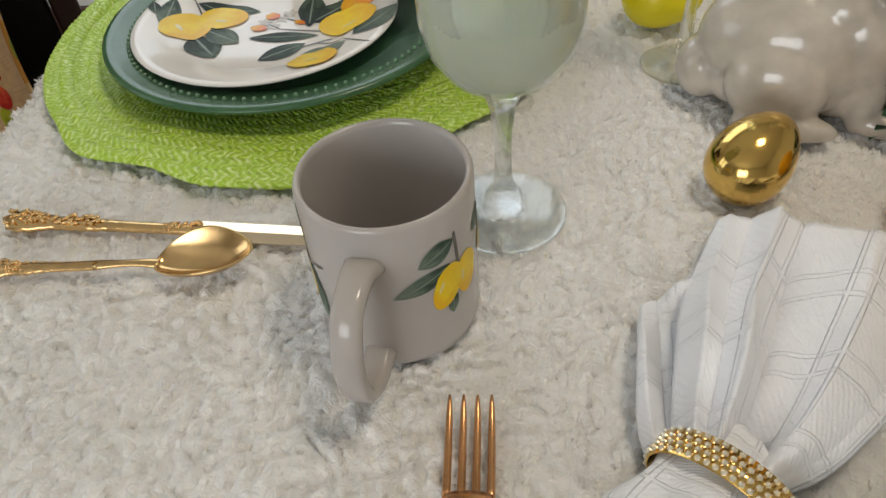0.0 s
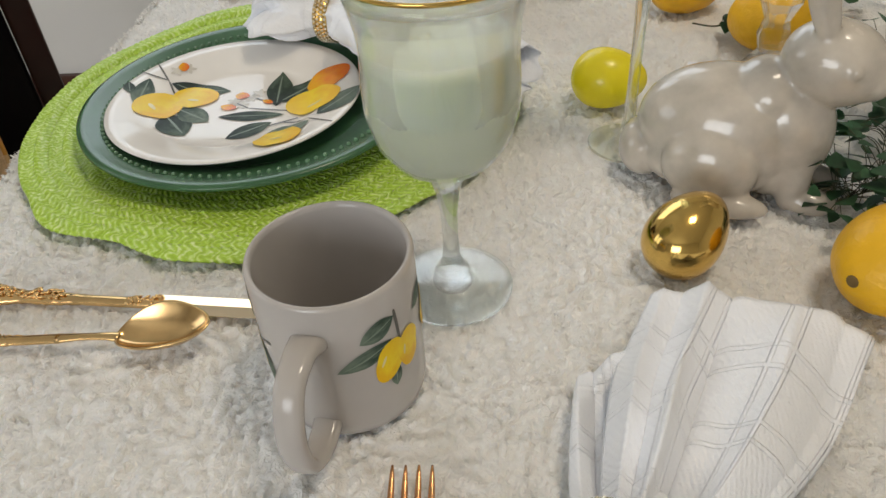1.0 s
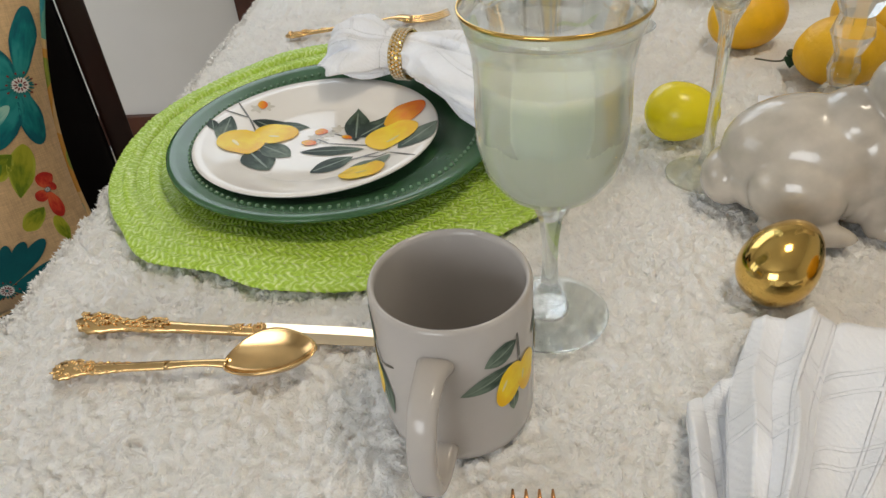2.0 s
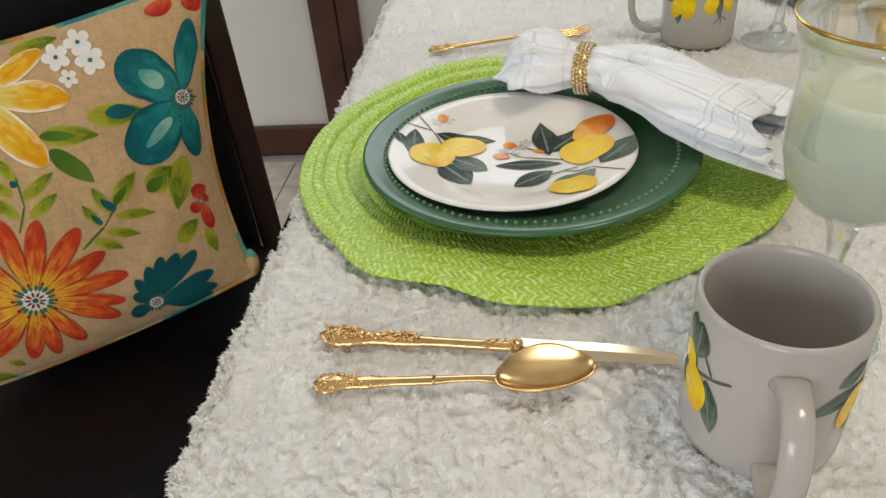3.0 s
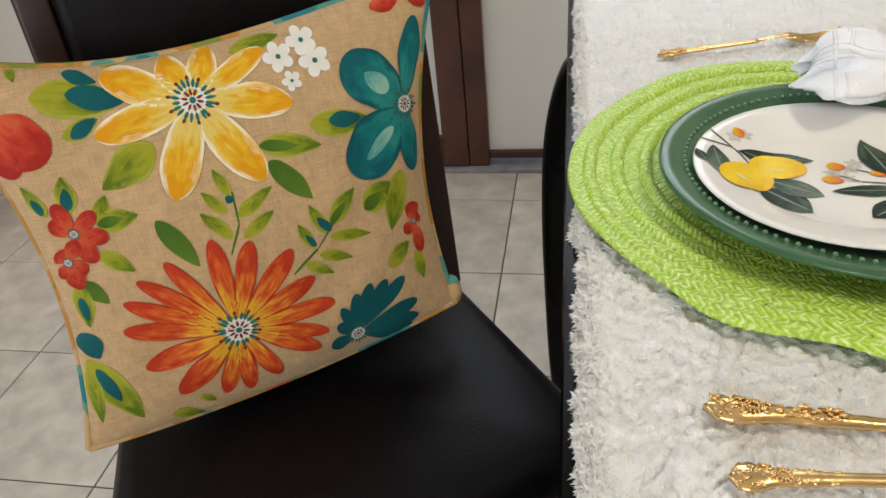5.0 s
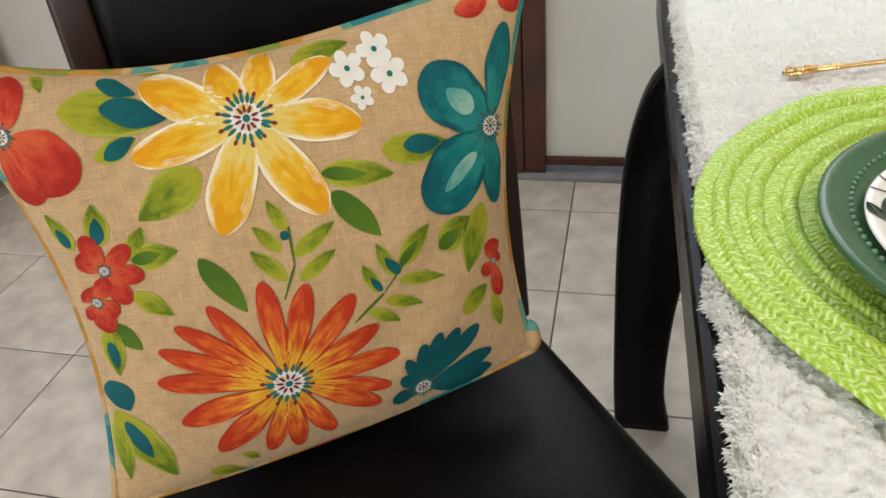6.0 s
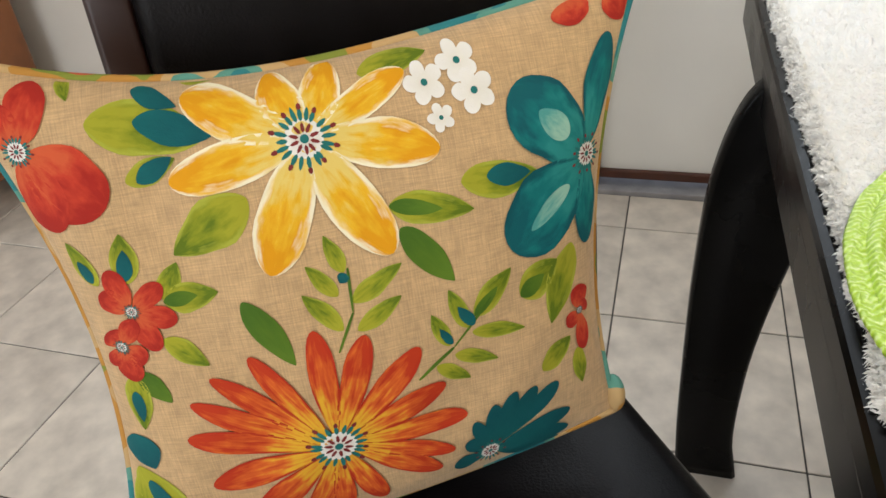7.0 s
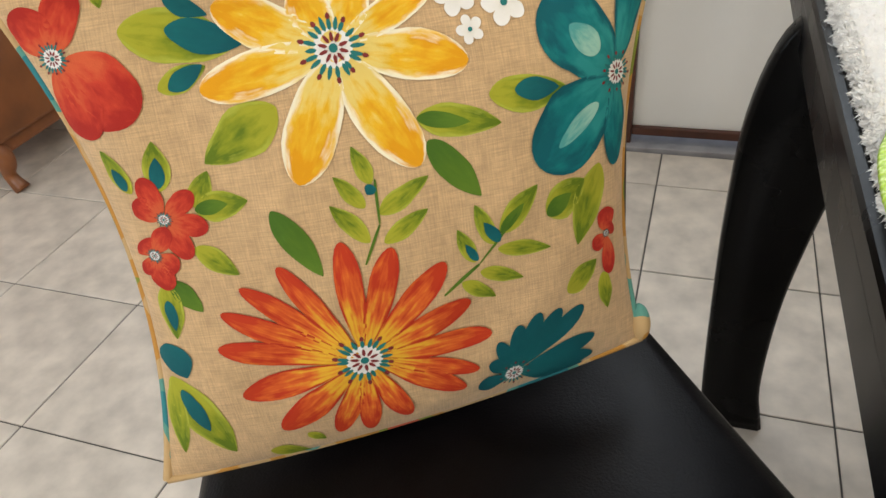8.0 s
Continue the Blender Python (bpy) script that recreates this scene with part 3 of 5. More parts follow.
def wpart(name, bm, material, parent, label="", smooth=True):
    """A part whose mesh is given in world coordinates."""
    bpy.context.view_layer.update()
    bmesh.ops.transform(bm, matrix=parent.matrix_world.inverted(), verts=bm.verts)
    return part(name, bm, material, parent, label, smooth)


def cushion_side(side):
    n, m = 72, 64
    warp = lambda a: math.sin(a * math.pi / 2)
    loops = [[cushion_at(warp(2 * i / n - 1), warp(2 * j / m - 1), side) for i in range(n + 1)] for j in range(m + 1)]
    bm = rings(loops, closed=False)
    if side < 0:
        bmesh.ops.reverse_faces(bm, faces=bm.faces)
    return bm


nt = M_CREAM_CLOTH.node_tree
b = nt.nodes["Principled BSDF"]
co = nt.nodes.new("ShaderNodeTexCoord")
plain = b.inputs["Base Color"].links[0].from_socket
for along, across in ((CU, CV), (CV, CU)):
    xyz = nt.nodes.new("ShaderNodeCombineXYZ")
    for axis, direction, k in ((0, along, 55), (1, across, 900)):
        dot, mul = nt.nodes.new("ShaderNodeVectorMath"), nt.nodes.new("ShaderNodeMath")
        dot.operation, dot.inputs[1].default_value = "DOT_PRODUCT", tuple(direction)
        mul.operation, mul.inputs[1].default_value = "MULTIPLY", k
        nt.links.new(co.outputs["Object"], dot.inputs[0])
        nt.links.new(dot.outputs["Value"], mul.inputs[0])
        nt.links.new(mul.outputs[0], xyz.inputs[axis])
    thread, rg, sc = nt.nodes.new("ShaderNodeTexNoise"), nt.nodes.new("ShaderNodeMapRange"), nt.nodes.new("ShaderNodeVectorMath")
    thread.inputs["Scale"].default_value, thread.inputs["Detail"].default_value = 1.0, 2
    rg.inputs["From Min"].default_value, rg.inputs["From Max"].default_value = 0.3, 0.7
    rg.inputs["To Min"].default_value, rg.inputs["To Max"].default_value = 0.86, 1.10
    sc.operation = "SCALE"
    nt.links.new(xyz.outputs[0], thread.inputs["Vector"])
    nt.links.new(thread.outputs["Fac"], rg.inputs["Value"])
    nt.links.new(plain, sc.inputs[0])
    nt.links.new(rg.outputs[0], sc.inputs["Scale"])
    plain = sc.outputs[0]
nt.links.new(plain, b.inputs["Base Color"])
bm = cushion_side(1)
wpart("front_cover", bm, M_CREAM_CLOTH, cushion)
wpart("back_cover", cushion_side(-1), M_CREAM_CLOTH, cushion)

M_PIPE = bpy.data.materials.new("striped_piping")
M_PIPE.use_nodes = True
nt = M_PIPE.node_tree
tex, nz, rp = nt.nodes.new("ShaderNodeTexCoord"), nt.nodes.new("ShaderNodeTexNoise"), nt.nodes.new("ShaderNodeValToRGB")
nz.inputs["Scale"].default_value, nz.inputs["Detail"].default_value = 14, 1
nt.links.new(tex.outputs["Object"], nz.inputs["Vector"])
nt.links.new(nz.outputs["Fac"], rp.inputs[0])
rp.color_ramp.interpolation = "CONSTANT"
for pos, col in ((0.0, (0.02, 0.20, 0.22)), (0.38, (0.10, 0.30, 0.24)), (0.45, (0.55, 0.36, 0.16)), (0.54, (0.50, 0.24, 0.04)), (0.61, (0.22, 0.26, 0.03)), (0.67, (0.55, 0.10, 0.04))):
    e = rp.color_ramp.elements.new(pos)
    e.color = (*col, 1)
nt.links.new(rp.outputs[0], nt.nodes["Principled BSDF"].inputs["Base Color"])
nt.nodes["Principled BSDF"].inputs["Roughness"].default_value = 0.8
ring = []
for k in range(160):
    a = 8 * k / 160
    q = a % 2 - 1
    w = math.sin(q * math.pi / 2)
    s, t = ((w, -1), (1, w), (-w, 1), (-1, -w))[int(a // 2)]
    ring.append(cushion_at(s, t))
wpart("piping", tube(ring + ring[:1], 0.0042, 8, up=CN), M_PIPE, cushion, "striped multicoloured piping")

bm = bmesh.new()
bmesh.ops.create_icosphere(bm, subdivisions=3, radius=1, matrix=Matrix.Translation(cushion_at(1, -1) + CV * 0.016 + CU * 0.001) @ Matrix((CU, CV, CN)).transposed().to_4x4() @ Matrix.Diagonal((0.009, 0.018, 0.012, 1)))
wpart("corner_tuck", bm, M_PIPE, cushion, "striped tucked-in corner")

# ---- place setting ----
MAT_C = (0.012, 0.860)
MAT_R = (0.25, 0.256, 0.262, 0.262, 0.262, 0.259, 0.256, 0.255, 0.254, 0.247, 0.242, 0.238, 0.235, 0.233, 0.232, 0.234, 0.244, 0.234, 0.247, 0.25, 0.237, 0.239, 0.248, 0.25)   # radius every 15 degrees


def mat_radius(a):
    x = (a / (2 * math.pi) % 1) * 24
    i, f = int(x) % 24, x - int(x)
    f = f * f * (3 - 2 * f)
    return MAT_R[i] * (1 - f) + MAT_R[(i + 1) % 24] * f


M_MAT = mat("lime_woven_straw", (0.36, 0.62, 0.035), 0.42, var=0.16, scale=70, bump=0.3, bump_scale=300)


def charger(at, label, group="green plates"):
    ob = thing("charger_plate", at, label, "plate", group)
    prof = [(0, 0.0), (0.095, 0.0), (0.098, 0.004), (0.112, 0.009), (0.150, 0.0195), (0.1575, 0.0225), (0.1605, 0.0245), (0.160, 0.0275), (0.156, 0.0285), (0.150, 0.0268),
            (0.118, 0.0165), (0.106, 0.0105), (0.10, 0.0085), (0.05, 0.008), (0, 0.008)]
    part("plate", lathe(prof, 96), M_GREENPLATE, ob)
    bm = bmesh.new()
    for i in range(110):
        a = 2 * math.pi * i / 110
        bmesh.ops.create_uvsphere(bm, u_segments=6, v_segments=4, radius=0.0021, matrix=Matrix.Translation((0.139 * math.cos(a), 0.139 * math.sin(a), 0.0238)))
    b = part("beading", bm, M_BEAD, ob, "row of small raised beads")
    b["kind"] = "stuff"
    return ob


def salad_plate(at, label):
    ob = thing("salad_plate", at, label, "plate", "lemon plates")
    prof = [(0, 0.0), (0.064, 0.0), (0.066, 0.002), (0.072, 0.005), (0.108, 0.0145), (0.1165, 0.0175), (0.1178, 0.019), (0.1165, 0.0202), (0.108, 0.0178), (0.080, 0.0102), (0.074, 0.0072), (0.068, 0.005), (0.03, 0.0045), (0, 0.0045)]
    part("plate", lathe(prof, 96), M_CERAMIC, ob)
    return ob


green1 = charger((0.014, 0.828, 0.7575), "dark green glazed charger plate with a beaded rim")
plate1 = salad_plate((-0.002, 0.818, 0.7665), "white salad plate printed with lemons and leaves, on the green plate")


def mug(m, label):
    ob = thing("mug", m, label, "mug", "lemon mugs")
    R, H = 0.0458, 0.1045
    prof = [(0, 0.003), (0.036, 0.003), (0.038, 0.0), (0.042, 0.0005), (0.0445, 0.003), (R, 0.010), (R, 0.05), (R, H - 0.003), (R - 0.001, H - 0.0005), (R - 0.0022, H), (R - 0.0036, H - 0.0012), (R - 0.0042, H - 0.004),
            (R - 0.0045, 0.03), (R - 0.005, 0.012), (R - 0.010, 0.007), (0, 0.006)]
    part("body", lathe(prof, 80), M_MUG, ob)
    path = spline([(0, -R + 0.002, 0.080), (0, -R - 0.012, 0.0835), (0, -R - 0.030, 0.077), (0, -R - 0.0395, 0.052), (0, -R - 0.034, 0.024), (0, -R - 0.016, 0.0125), (0, -R + 0.0033, 0.0145)], 36)
    loops = []
    for i, p in enumerate(path):
        d = (path[min(i + 1, 36)] - path[max(i - 1, 0)]).normalized()
        o = Vector((1, 0, 0)).cross(d)
        k = 1 + (0.35 if i < 18 else 0.12) * abs(i / 18 - 1) ** 4
        loops.append([p + Vector((1, 0, 0)) * 0.0078 * k * math.copysign(abs(math.cos(a)) ** 0.7, math.cos(a)) + o * 0.0046 * k * math.copysign(abs(math.sin(a)) ** 0.8, math.sin(a)) for a in [2 * math.pi * j / 16 for j in range(16)]])
    bm = rings(loops, cap0=True, cap1=True)
    bmesh.ops.recalc_face_normals(bm, faces=bm.faces)
    part("handle", bm, M_MUG, ob)
    return ob


mug1 = mug(Matrix.Translation((0.1662, 0.5145, 0.7520)) @ Matrix.Rotation(radians(-5), 4, "Z"), "pale grey-cream stoneware mug printed with lemons, empty")


def goblet(at, label, full=True):
    ob = thing("wine_glass", at, label, "glass", "wine glasses")
    outer = [(0.0400, 0.0005), (0.0411, 0.0007), (0.0415, 0.0013), (0.0411, 0.0019), (0.0400, 0.0022), (0.0385, 0.0024), (0.030, 0.0031), (0.022, 0.0039), (0.0165, 0.0050), (0.0140, 0.0068), (0.0130, 0.0090), (0.0118, 0.0175), (0.0092, 0.021), (0.0062, 0.026), (0.0052, 0.045), (0.0056, 0.065), (0.0078, 0.082), (0.0125, 0.096),
             (0.020, 0.101), (0.031, 0.109), (0.0405, 0.123), (0.0452, 0.142), (0.0455, 0.160), (0.0445, 0.178), (0.0455, 0.195), (0.0490, 0.210), (0.0522, 0.2205)]
    inner = [(0.0515, 0.2205), (0.0480, 0.2095), (0.0443, 0.195), (0.0432, 0.178), (0.0441, 0.160), (0.0437, 0.142), (0.0390, 0.1245), (0.0295, 0.111), (0.018, 0.1035), (0.008, 0.1005), (0, 0.100)]
    flute = lambda a, z: 0.010 * math.cos(12 * a) * max(0.0, min(1, (z - 0.15) / 0.03)) * max(0.0, min(1, (0.215 - z) / 0.02))
    part("glass_body", lathe([(0, 0.0005), (0.038, 0.0005)] + outer + inner, 96, wave=flute), M_GLASS, ob, "clear fluted glass")
    part("gold_rim", lathe([(0.0514, 0.2216), (0.0518, 0.2207), (0.0525, 0.2207), (0.0529, 0.2218), (0.0527, 0.2230), (0.0519, 0.2231), (0.0514, 0.2216)], 96), M_GOLDBRIGHT, ob, "thin gold rim")
    if full:
        part("drink", lathe([(0, 0.1015), (0.0085, 0.1002), (0.0185, 0.1032), (0.0299, 0.1108), (0.0394, 0.1243), (0.0441, 0.142), (0.0436, 0.160), (0.0424, 0.1740), (0.0423, 0.1840), (0.041, 0.1832), (0, 0.1830)], 64), M_DRINK, ob, "cloudy pale green lemonade")
    return ob


glass1 = goblet((0.221, 0.600, 0.7535), "stemmed glass of cloudy pale lemonade with a gold rim")


def handle_profile(bm, L0, L1, w, h, z0, z1=None, tip=True):
    """A swelling flatware handle along +x from L0 to L1."""
    z1 = z0 if z1 is None else z1
    n = 40
    loops = []
    for i in range(n + 1):
        a = i / n
        x = L0 + (L1 - L0) * a
        k = 0.42 + 0.58 * math.exp(-((a - 0.12) / 0.13) ** 2) + 0.16 * math.exp(-((a - 0.42) / 0.12) ** 2)
        if a < 0.06:
            k *= max(0.04, math.sin(a / 0.06 * math.pi / 2))
        z = z0 + (z1 - z0) * a
        lp = []
        for j in range(14):
            t = 2 * math.pi * j / 14
            relief = 1 + 0.10 * math.sin(95 * a + 3 * t) * (a < 0.62)
            lp.append((x, w * k * relief * math.cos(t), z + h * (0.6 + 0.5 * k) * relief * math.sin(t)))
        loops.append(lp)
    rings(loops, cap0=True, cap1=True, bm=bm)


def ornament(bm, L0, L1, w, z, count, seed):
    """Raised scrolls and beads over a handle."""
    rng = random.Random(seed)
    for i in range(count):
        a = rng.random()
        x = L0 + (L1 - L0) * a
        y = rng.uniform(-1, 1) * w * (0.9 if a < 0.3 else 0.5)
        m = Matrix.Translation((x, y, z + 0.0008)) @ Matrix.Rotation(rng.uniform(-0.9, 0.9), 4, "Z") @ Matrix.Diagonal((rng.uniform(1.2, 2.6), rng.uniform(0.5, 0.9), 0.8, 1))
        bmesh.ops.create_uvsphere(bm, u_segments=8, v_segments=5, radius=0.0014, matrix=m)
    for r in (0.0045, 0.0028):
        for k in range(12):
            t = 2 * math.pi * k / 12
            bmesh.ops.create_uvsphere(bm, u_segments=6, v_segments=4, radius=0.0011, matrix=Matrix.Translation((L0 + 0.023 + r * math.cos(t), r * math.sin(t), z + 0.0016)))


def aim(p, q, z):
    d = Vector(q) - Vector(p)
    return Matrix.Translation((p[0], p[1], z)) @ Matrix.Rotation(math.atan2(d.y, d.x), 4, "Z")


# lighter than the handle's gold: the blade's white reflection is in the base colour
M_BLADE = mat("gold_blade_with_reflection", (0.86, 0.70, 0.48), 0.16, 1.0, var=0.06, scale=30, rvar=0.05)


def knife(m, label):
    ob = thing("table_knife", m, label, "knife")
    bm = bmesh.new()
    handle_profile(bm, 0, 0.145, 0.0105, 0.0042, 0.0048)
    part("handle", bm, M_GOLD, ob)
    bm = bmesh.new()
    ornament(bm, 0.004, 0.075, 0.0085, 0.0085, 70, 3)
    part("ornament", bm, M_GOLD, ob, "raised scroll and rose relief")["kind"] = "stuff"
    bm = bmesh.new()
    ornament(bm, 0.122, 0.142, 0.006, 0.0072, 16, 4)
    part("collar_ornament", bm, M_GOLD, ob, "raised leaf relief")["kind"] = "stuff"
    loops = []
    for i in range(25):
        a = i / 24
        x = 0.141 + 0.113 * a
        top = 0.0082 * (1 if a < 0.55 else math.cos((a - 0.55) / 0.45 * math.pi / 2 * 0.96) ** 0.7)
        bot = -0.0078 - 0.0012 * math.sin(math.pi * a) + 0.002 * max(0, a - 0.85)
        top = max(top, bot + 0.0006)
        z = 0.0048
        loops.append([(x, top, z + 0.0009), (x, (top + bot) / 2, z + 0.0014), (x, bot, z + 0.0002), (x, bot, z - 0.0002), (x, (top + bot) / 2, z - 0.0012), (x, top, z - 0.0009)])
    bm = rings(loops, cap0=True, cap1=True)
    bmesh.ops.recalc_face_normals(bm, faces=bm.faces)
    part("blade", bm, M_BLADE, ob, "smooth polished gold blade, its bright reflection put into the colour", False)
    return ob


def spoon(m, label):
    ob = thing("teaspoon", m, label, "spoon")
    bm = bmesh.new()
    handle_profile(bm, 0, 0.085, 0.0095, 0.003, 0.0045, 0.009)
    part("handle", bm, M_GOLD, ob)
    bm = bmesh.new()
    ornament(bm, 0.004, 0.055, 0.0075, 0.0070, 55, 5)
    part("ornament", bm, M_GOLD, ob, "raised scroll relief")["kind"] = "stuff"
    path = spline([(0.083, 0, 0.009), (0.10, 0, 0.0105), (0.116, 0, 0.0110), (0.1265, 0, 0.0100)], 14)
    part("neck", tube(path, [0.0042, 0.0038, 0.0035, 0.0033, 0.0031, 0.003, 0.003, 0.003, 0.0031, 0.0032, 0.0034, 0.0036, 0.0038, 0.0039, 0.004], 12, 0.6), M_GOLD, ob)
    n, mm = 28, 14
    def bowl(a, b, off):
        x = 0.124 + 0.066 * a
        half = 0.0170 * math.sin(math.pi * min(1, a ** 0.92)) ** 0.5 if 0 < a < 1 else 0.0003
        y = half * b
        edge = 0.0118 + 0.0115 * math.sin(min(1, a * 1.6) * math.pi / 2) + 0.0040 * b * math.sin(math.pi * a)
        depth = 0.0150 * (math.sin(math.pi * a) ** 0.75 if 0 < a < 1 else 0) * (1 - b * b) ** 0.9
        return (x, y, edge - depth + off)
    loops = [[bowl(i / n, math.sin((2 * j / mm - 1) * math.pi / 2), 0) for j in range(mm + 1)] for i in range(n + 1)]
    bm = rings(loops, closed=False)
    bmesh.ops.recalc_face_normals(bm, faces=bm.faces)
    b = part("bowl", bm, M_GOLD, ob, "smooth gold bowl")
    md = b.modifiers.new("thick", "SOLIDIFY")
    md.thickness, md.offset = 0.0013, 0
    return ob


def fork(m, label, material, rise=0.0):
    ob = thing("table_fork", m, label, "fork", "forks")
    bm = bmesh.new()
    handle_profile(bm, 0, 0.12, 0.009, 0.003, 0.0045, 0.0085)
    ornament(bm, 0.004, 0.06, 0.007, 0.0072, 40, 7)
    part("handle", bm, material, ob, "handle with raised scroll relief")
    path = spline([(0.118, 0, 0.0085), (0.14, 0, 0.0115), (0.155, 0, 0.0105), (0.172, 0, 0.0065)], 14)
    bm = tube(path, [0.0042, 0.0038, 0.0036, 0.0035, 0.0035, 0.0037, 0.004, 0.0047, 0.006, 0.0082, 0.0102, 0.0115, 0.0122, 0.0124, 0.0125], 12, 0.35)
    part("neck", bm, material, ob)
    for k in range(4):
        y = -0.0105 + 0.007 * k
        path = spline([(0.170, y, 0.0068), (0.19, y * 1.02, 0.005), (0.21, y * 1.03, 0.0062), (0.226, y * 1.03, 0.0105)], 12)
        part("tine", tube(path, [0.0021, 0.0021, 0.0021, 0.002, 0.002, 0.002, 0.0019, 0.0019, 0.0018, 0.0017, 0.0015, 0.0012, 0.0006], 8, 0.75), material, ob)
    return ob


knife(aim((-0.128, 0.573), (0.124, 0.566), CLOTH), "gold-plated table knife with an ornate handle, on the fleece cloth")
spoon(aim((-0.119, 0.5245), (0.068, 0.5355), CLOTH), "gold-plated teaspoon with an ornate handle, on the fleece cloth")
fork(aim((0.228, 0.222), (0.2135, 0.44), CLOTH), "rose-gold dinner fork with four tines, on the fleece cloth", M_COPPER)
fork(aim((-0.136, 1.142), (0.10, 1.208), CLOTH), "gold-plated dinner fork half under a napkin", M_GOLD)


def egg(bm, r, length, n=40):
    prof = []
    for i in range(n + 1):
        a = math.pi * i / n
        z = -math.cos(a) * length / 2
        prof.append((r * math.sin(a) * (1 - 0.16 * z / (length / 2)), z))
    return lathe(prof, 48, bm=bm)


def lying(p, axis):
    return Matrix.Translation(p) @ Vector(axis).to_track_quat("Z", "Y").to_matrix().to_4x4()


ge = thing("gold_egg", lying((0.381, 0.632, 0.7785), (0.55, 0.55, 0.42)), "shiny gold Easter egg lying on the cloth", "egg", "eggs")
part("shell", egg(None, 0.0265, 0.068), M_GOLDBRIGHT, ge)
ye = thing("yellow_egg", lying((0.343, 0.856, 0.781), (0.95, -0.1, 0.0)), "bright yellow plastic egg lying on the cloth", "egg", "eggs")
part("shell", egg(None, 0.0275, 0.069), M_YEGG, ye)

# ---- the cushion's print: places in millimetres on its front ----
YELLOW = ((-20, 100), [(69, 79, 33), (56, 132, 22), (6, 145, 27), (-38, 142, 30), (-95, 137, 32), (-112, 85, 32), (-60, 16, 37), (24, 15, 38)])
ORANGE = ((-40, -131), [(-41, -29, 24), (-6, -39, 25), (31, -60, 27), (47, -97, 26), (62, -133, 25), (49, -166, 20), (37, -185, 25), (-12, -205, 23), (-46, -215, 21), (-72, -210, 24), (-115, -191, 31), (-138, -149, 28), (-146, -103, 25), (-137, -74, 22), (-118, -54, 21), (-88, -41, 22)])
TEALDAISY = ((80, -185), [(143, -133, 26), (122, -128, 24), (103, -125, 22), (85, -132, 20), (67, -144, 17), (156, -170, 27), (156, -193, 26), (148, -207, 27), (59, -163, 21), (48, -193, 26), (131, -212, 23)])
TEALBIG = ((184, 50), [(128, 108, 57), (110, -4, 60), (218, 134, 26), (180, -22, 24)])
REDBIG = ((-204, 119), [(-155, 76, 50), (-185, 161, 28), (-190, 63, 36), (-224, 152, 31)])
REDA = ((-157, 4), [(-133, 21, 19), (-128, -6, 21), (-146, -27, 21), (-177, 17, 21), (-166, 35, 20)])
REDB = ((-172, -23), [(-157, -35, 22), (-170, -52, 21), (-180, -12, 23), (-157, -2, 17), (-185, -39, 13)])
REDC = ((168, -76), [(169, -54, 22), (154, -85, 17), (172, -114, 17), (177, -72, 15)])
LEAF_A = [(-65, 69, -120, 38, 33), (27, 46, 85, 34, 23), (32, 30, 64, -15, 22), (79, 54, 140, 47, 28), (-83, 1, -57, -52, 20), (-157, 130, -80, 112, 36), (-139, 90, -105, 101, 17)]
LEAF_B = [(-12, 8, -21, 35, 12), (-19, -8, -37, 17, 12), (-10, -14, 28, 7, 15), (-20, -33, -43, -2, 14), (-10, -35, 24, -16, 14), (75, -46, 107, -16, 19), (69, -54, 58, -21, 14), (72, -59, 115, -69, 13), (54, -66, 43, -37, 12), (57, -75, 91, -89, 13), (42, -80, 68, -101, 12)]
LEAF_C = [(-175, 24, -190, 55, 15), (-154, 24, -152, 58, 19), (-134, 10, -120, 33, 16), (-134, 8, -97, 10, 21), (-141, -19, -115, -43, 17), (-167, -44, -149, -71, 18), (-171, -47, -175, -93, 20), (-191, -129, -159, -210, 36), (-193, -137, -201, -206, 18), (114, -43, 148, -23, 30), (163, -15, 139, -75, 29), (129, -116, 157, -95, 23), (164, -110, 169, -147, 15), (-132, -216, -100, -231, 17), (-166, -241, -125, -240, 13), (-98, -202, -85, -216, 10)]
LEAF_D = [(24, 134, 75, 142, 16), (-98, 148, -70, 145, 7), (-170, 162, -166, 146, 9)]
TEALLEAF = [(-127, 127, -79, 111, 22), (-132, 89, -107, 102, 13), (-126, 146, -98, 132, 12), (98, 54, 132, 50, 16), (-178, 26, -185, 42, 9), (-155, 26, -152, 47, 11), (-187, -99, -177, -128, 28), (-185, -140, -173, -182, 15), (-174, -61, -174, -86, 10), (74, -53, 63, -35, 9), (-11, 7, -16, 1, 9), (56, -65, 48, -50, 7)]
REDTOP = [(187, 160, 191, 143, 34), (224, 164, 232, 141, 26)]
STEM1 = [(-9, 11, -11, -21, 2), (-11, -21, -26, -49, 2), (89, -34, 57, -68, 2), (57, -68, 27, -87, 3)]
WHITE = [(94, 133, 15), (68, 122, 15), (101, 112, 16), (74, 98, 10)]

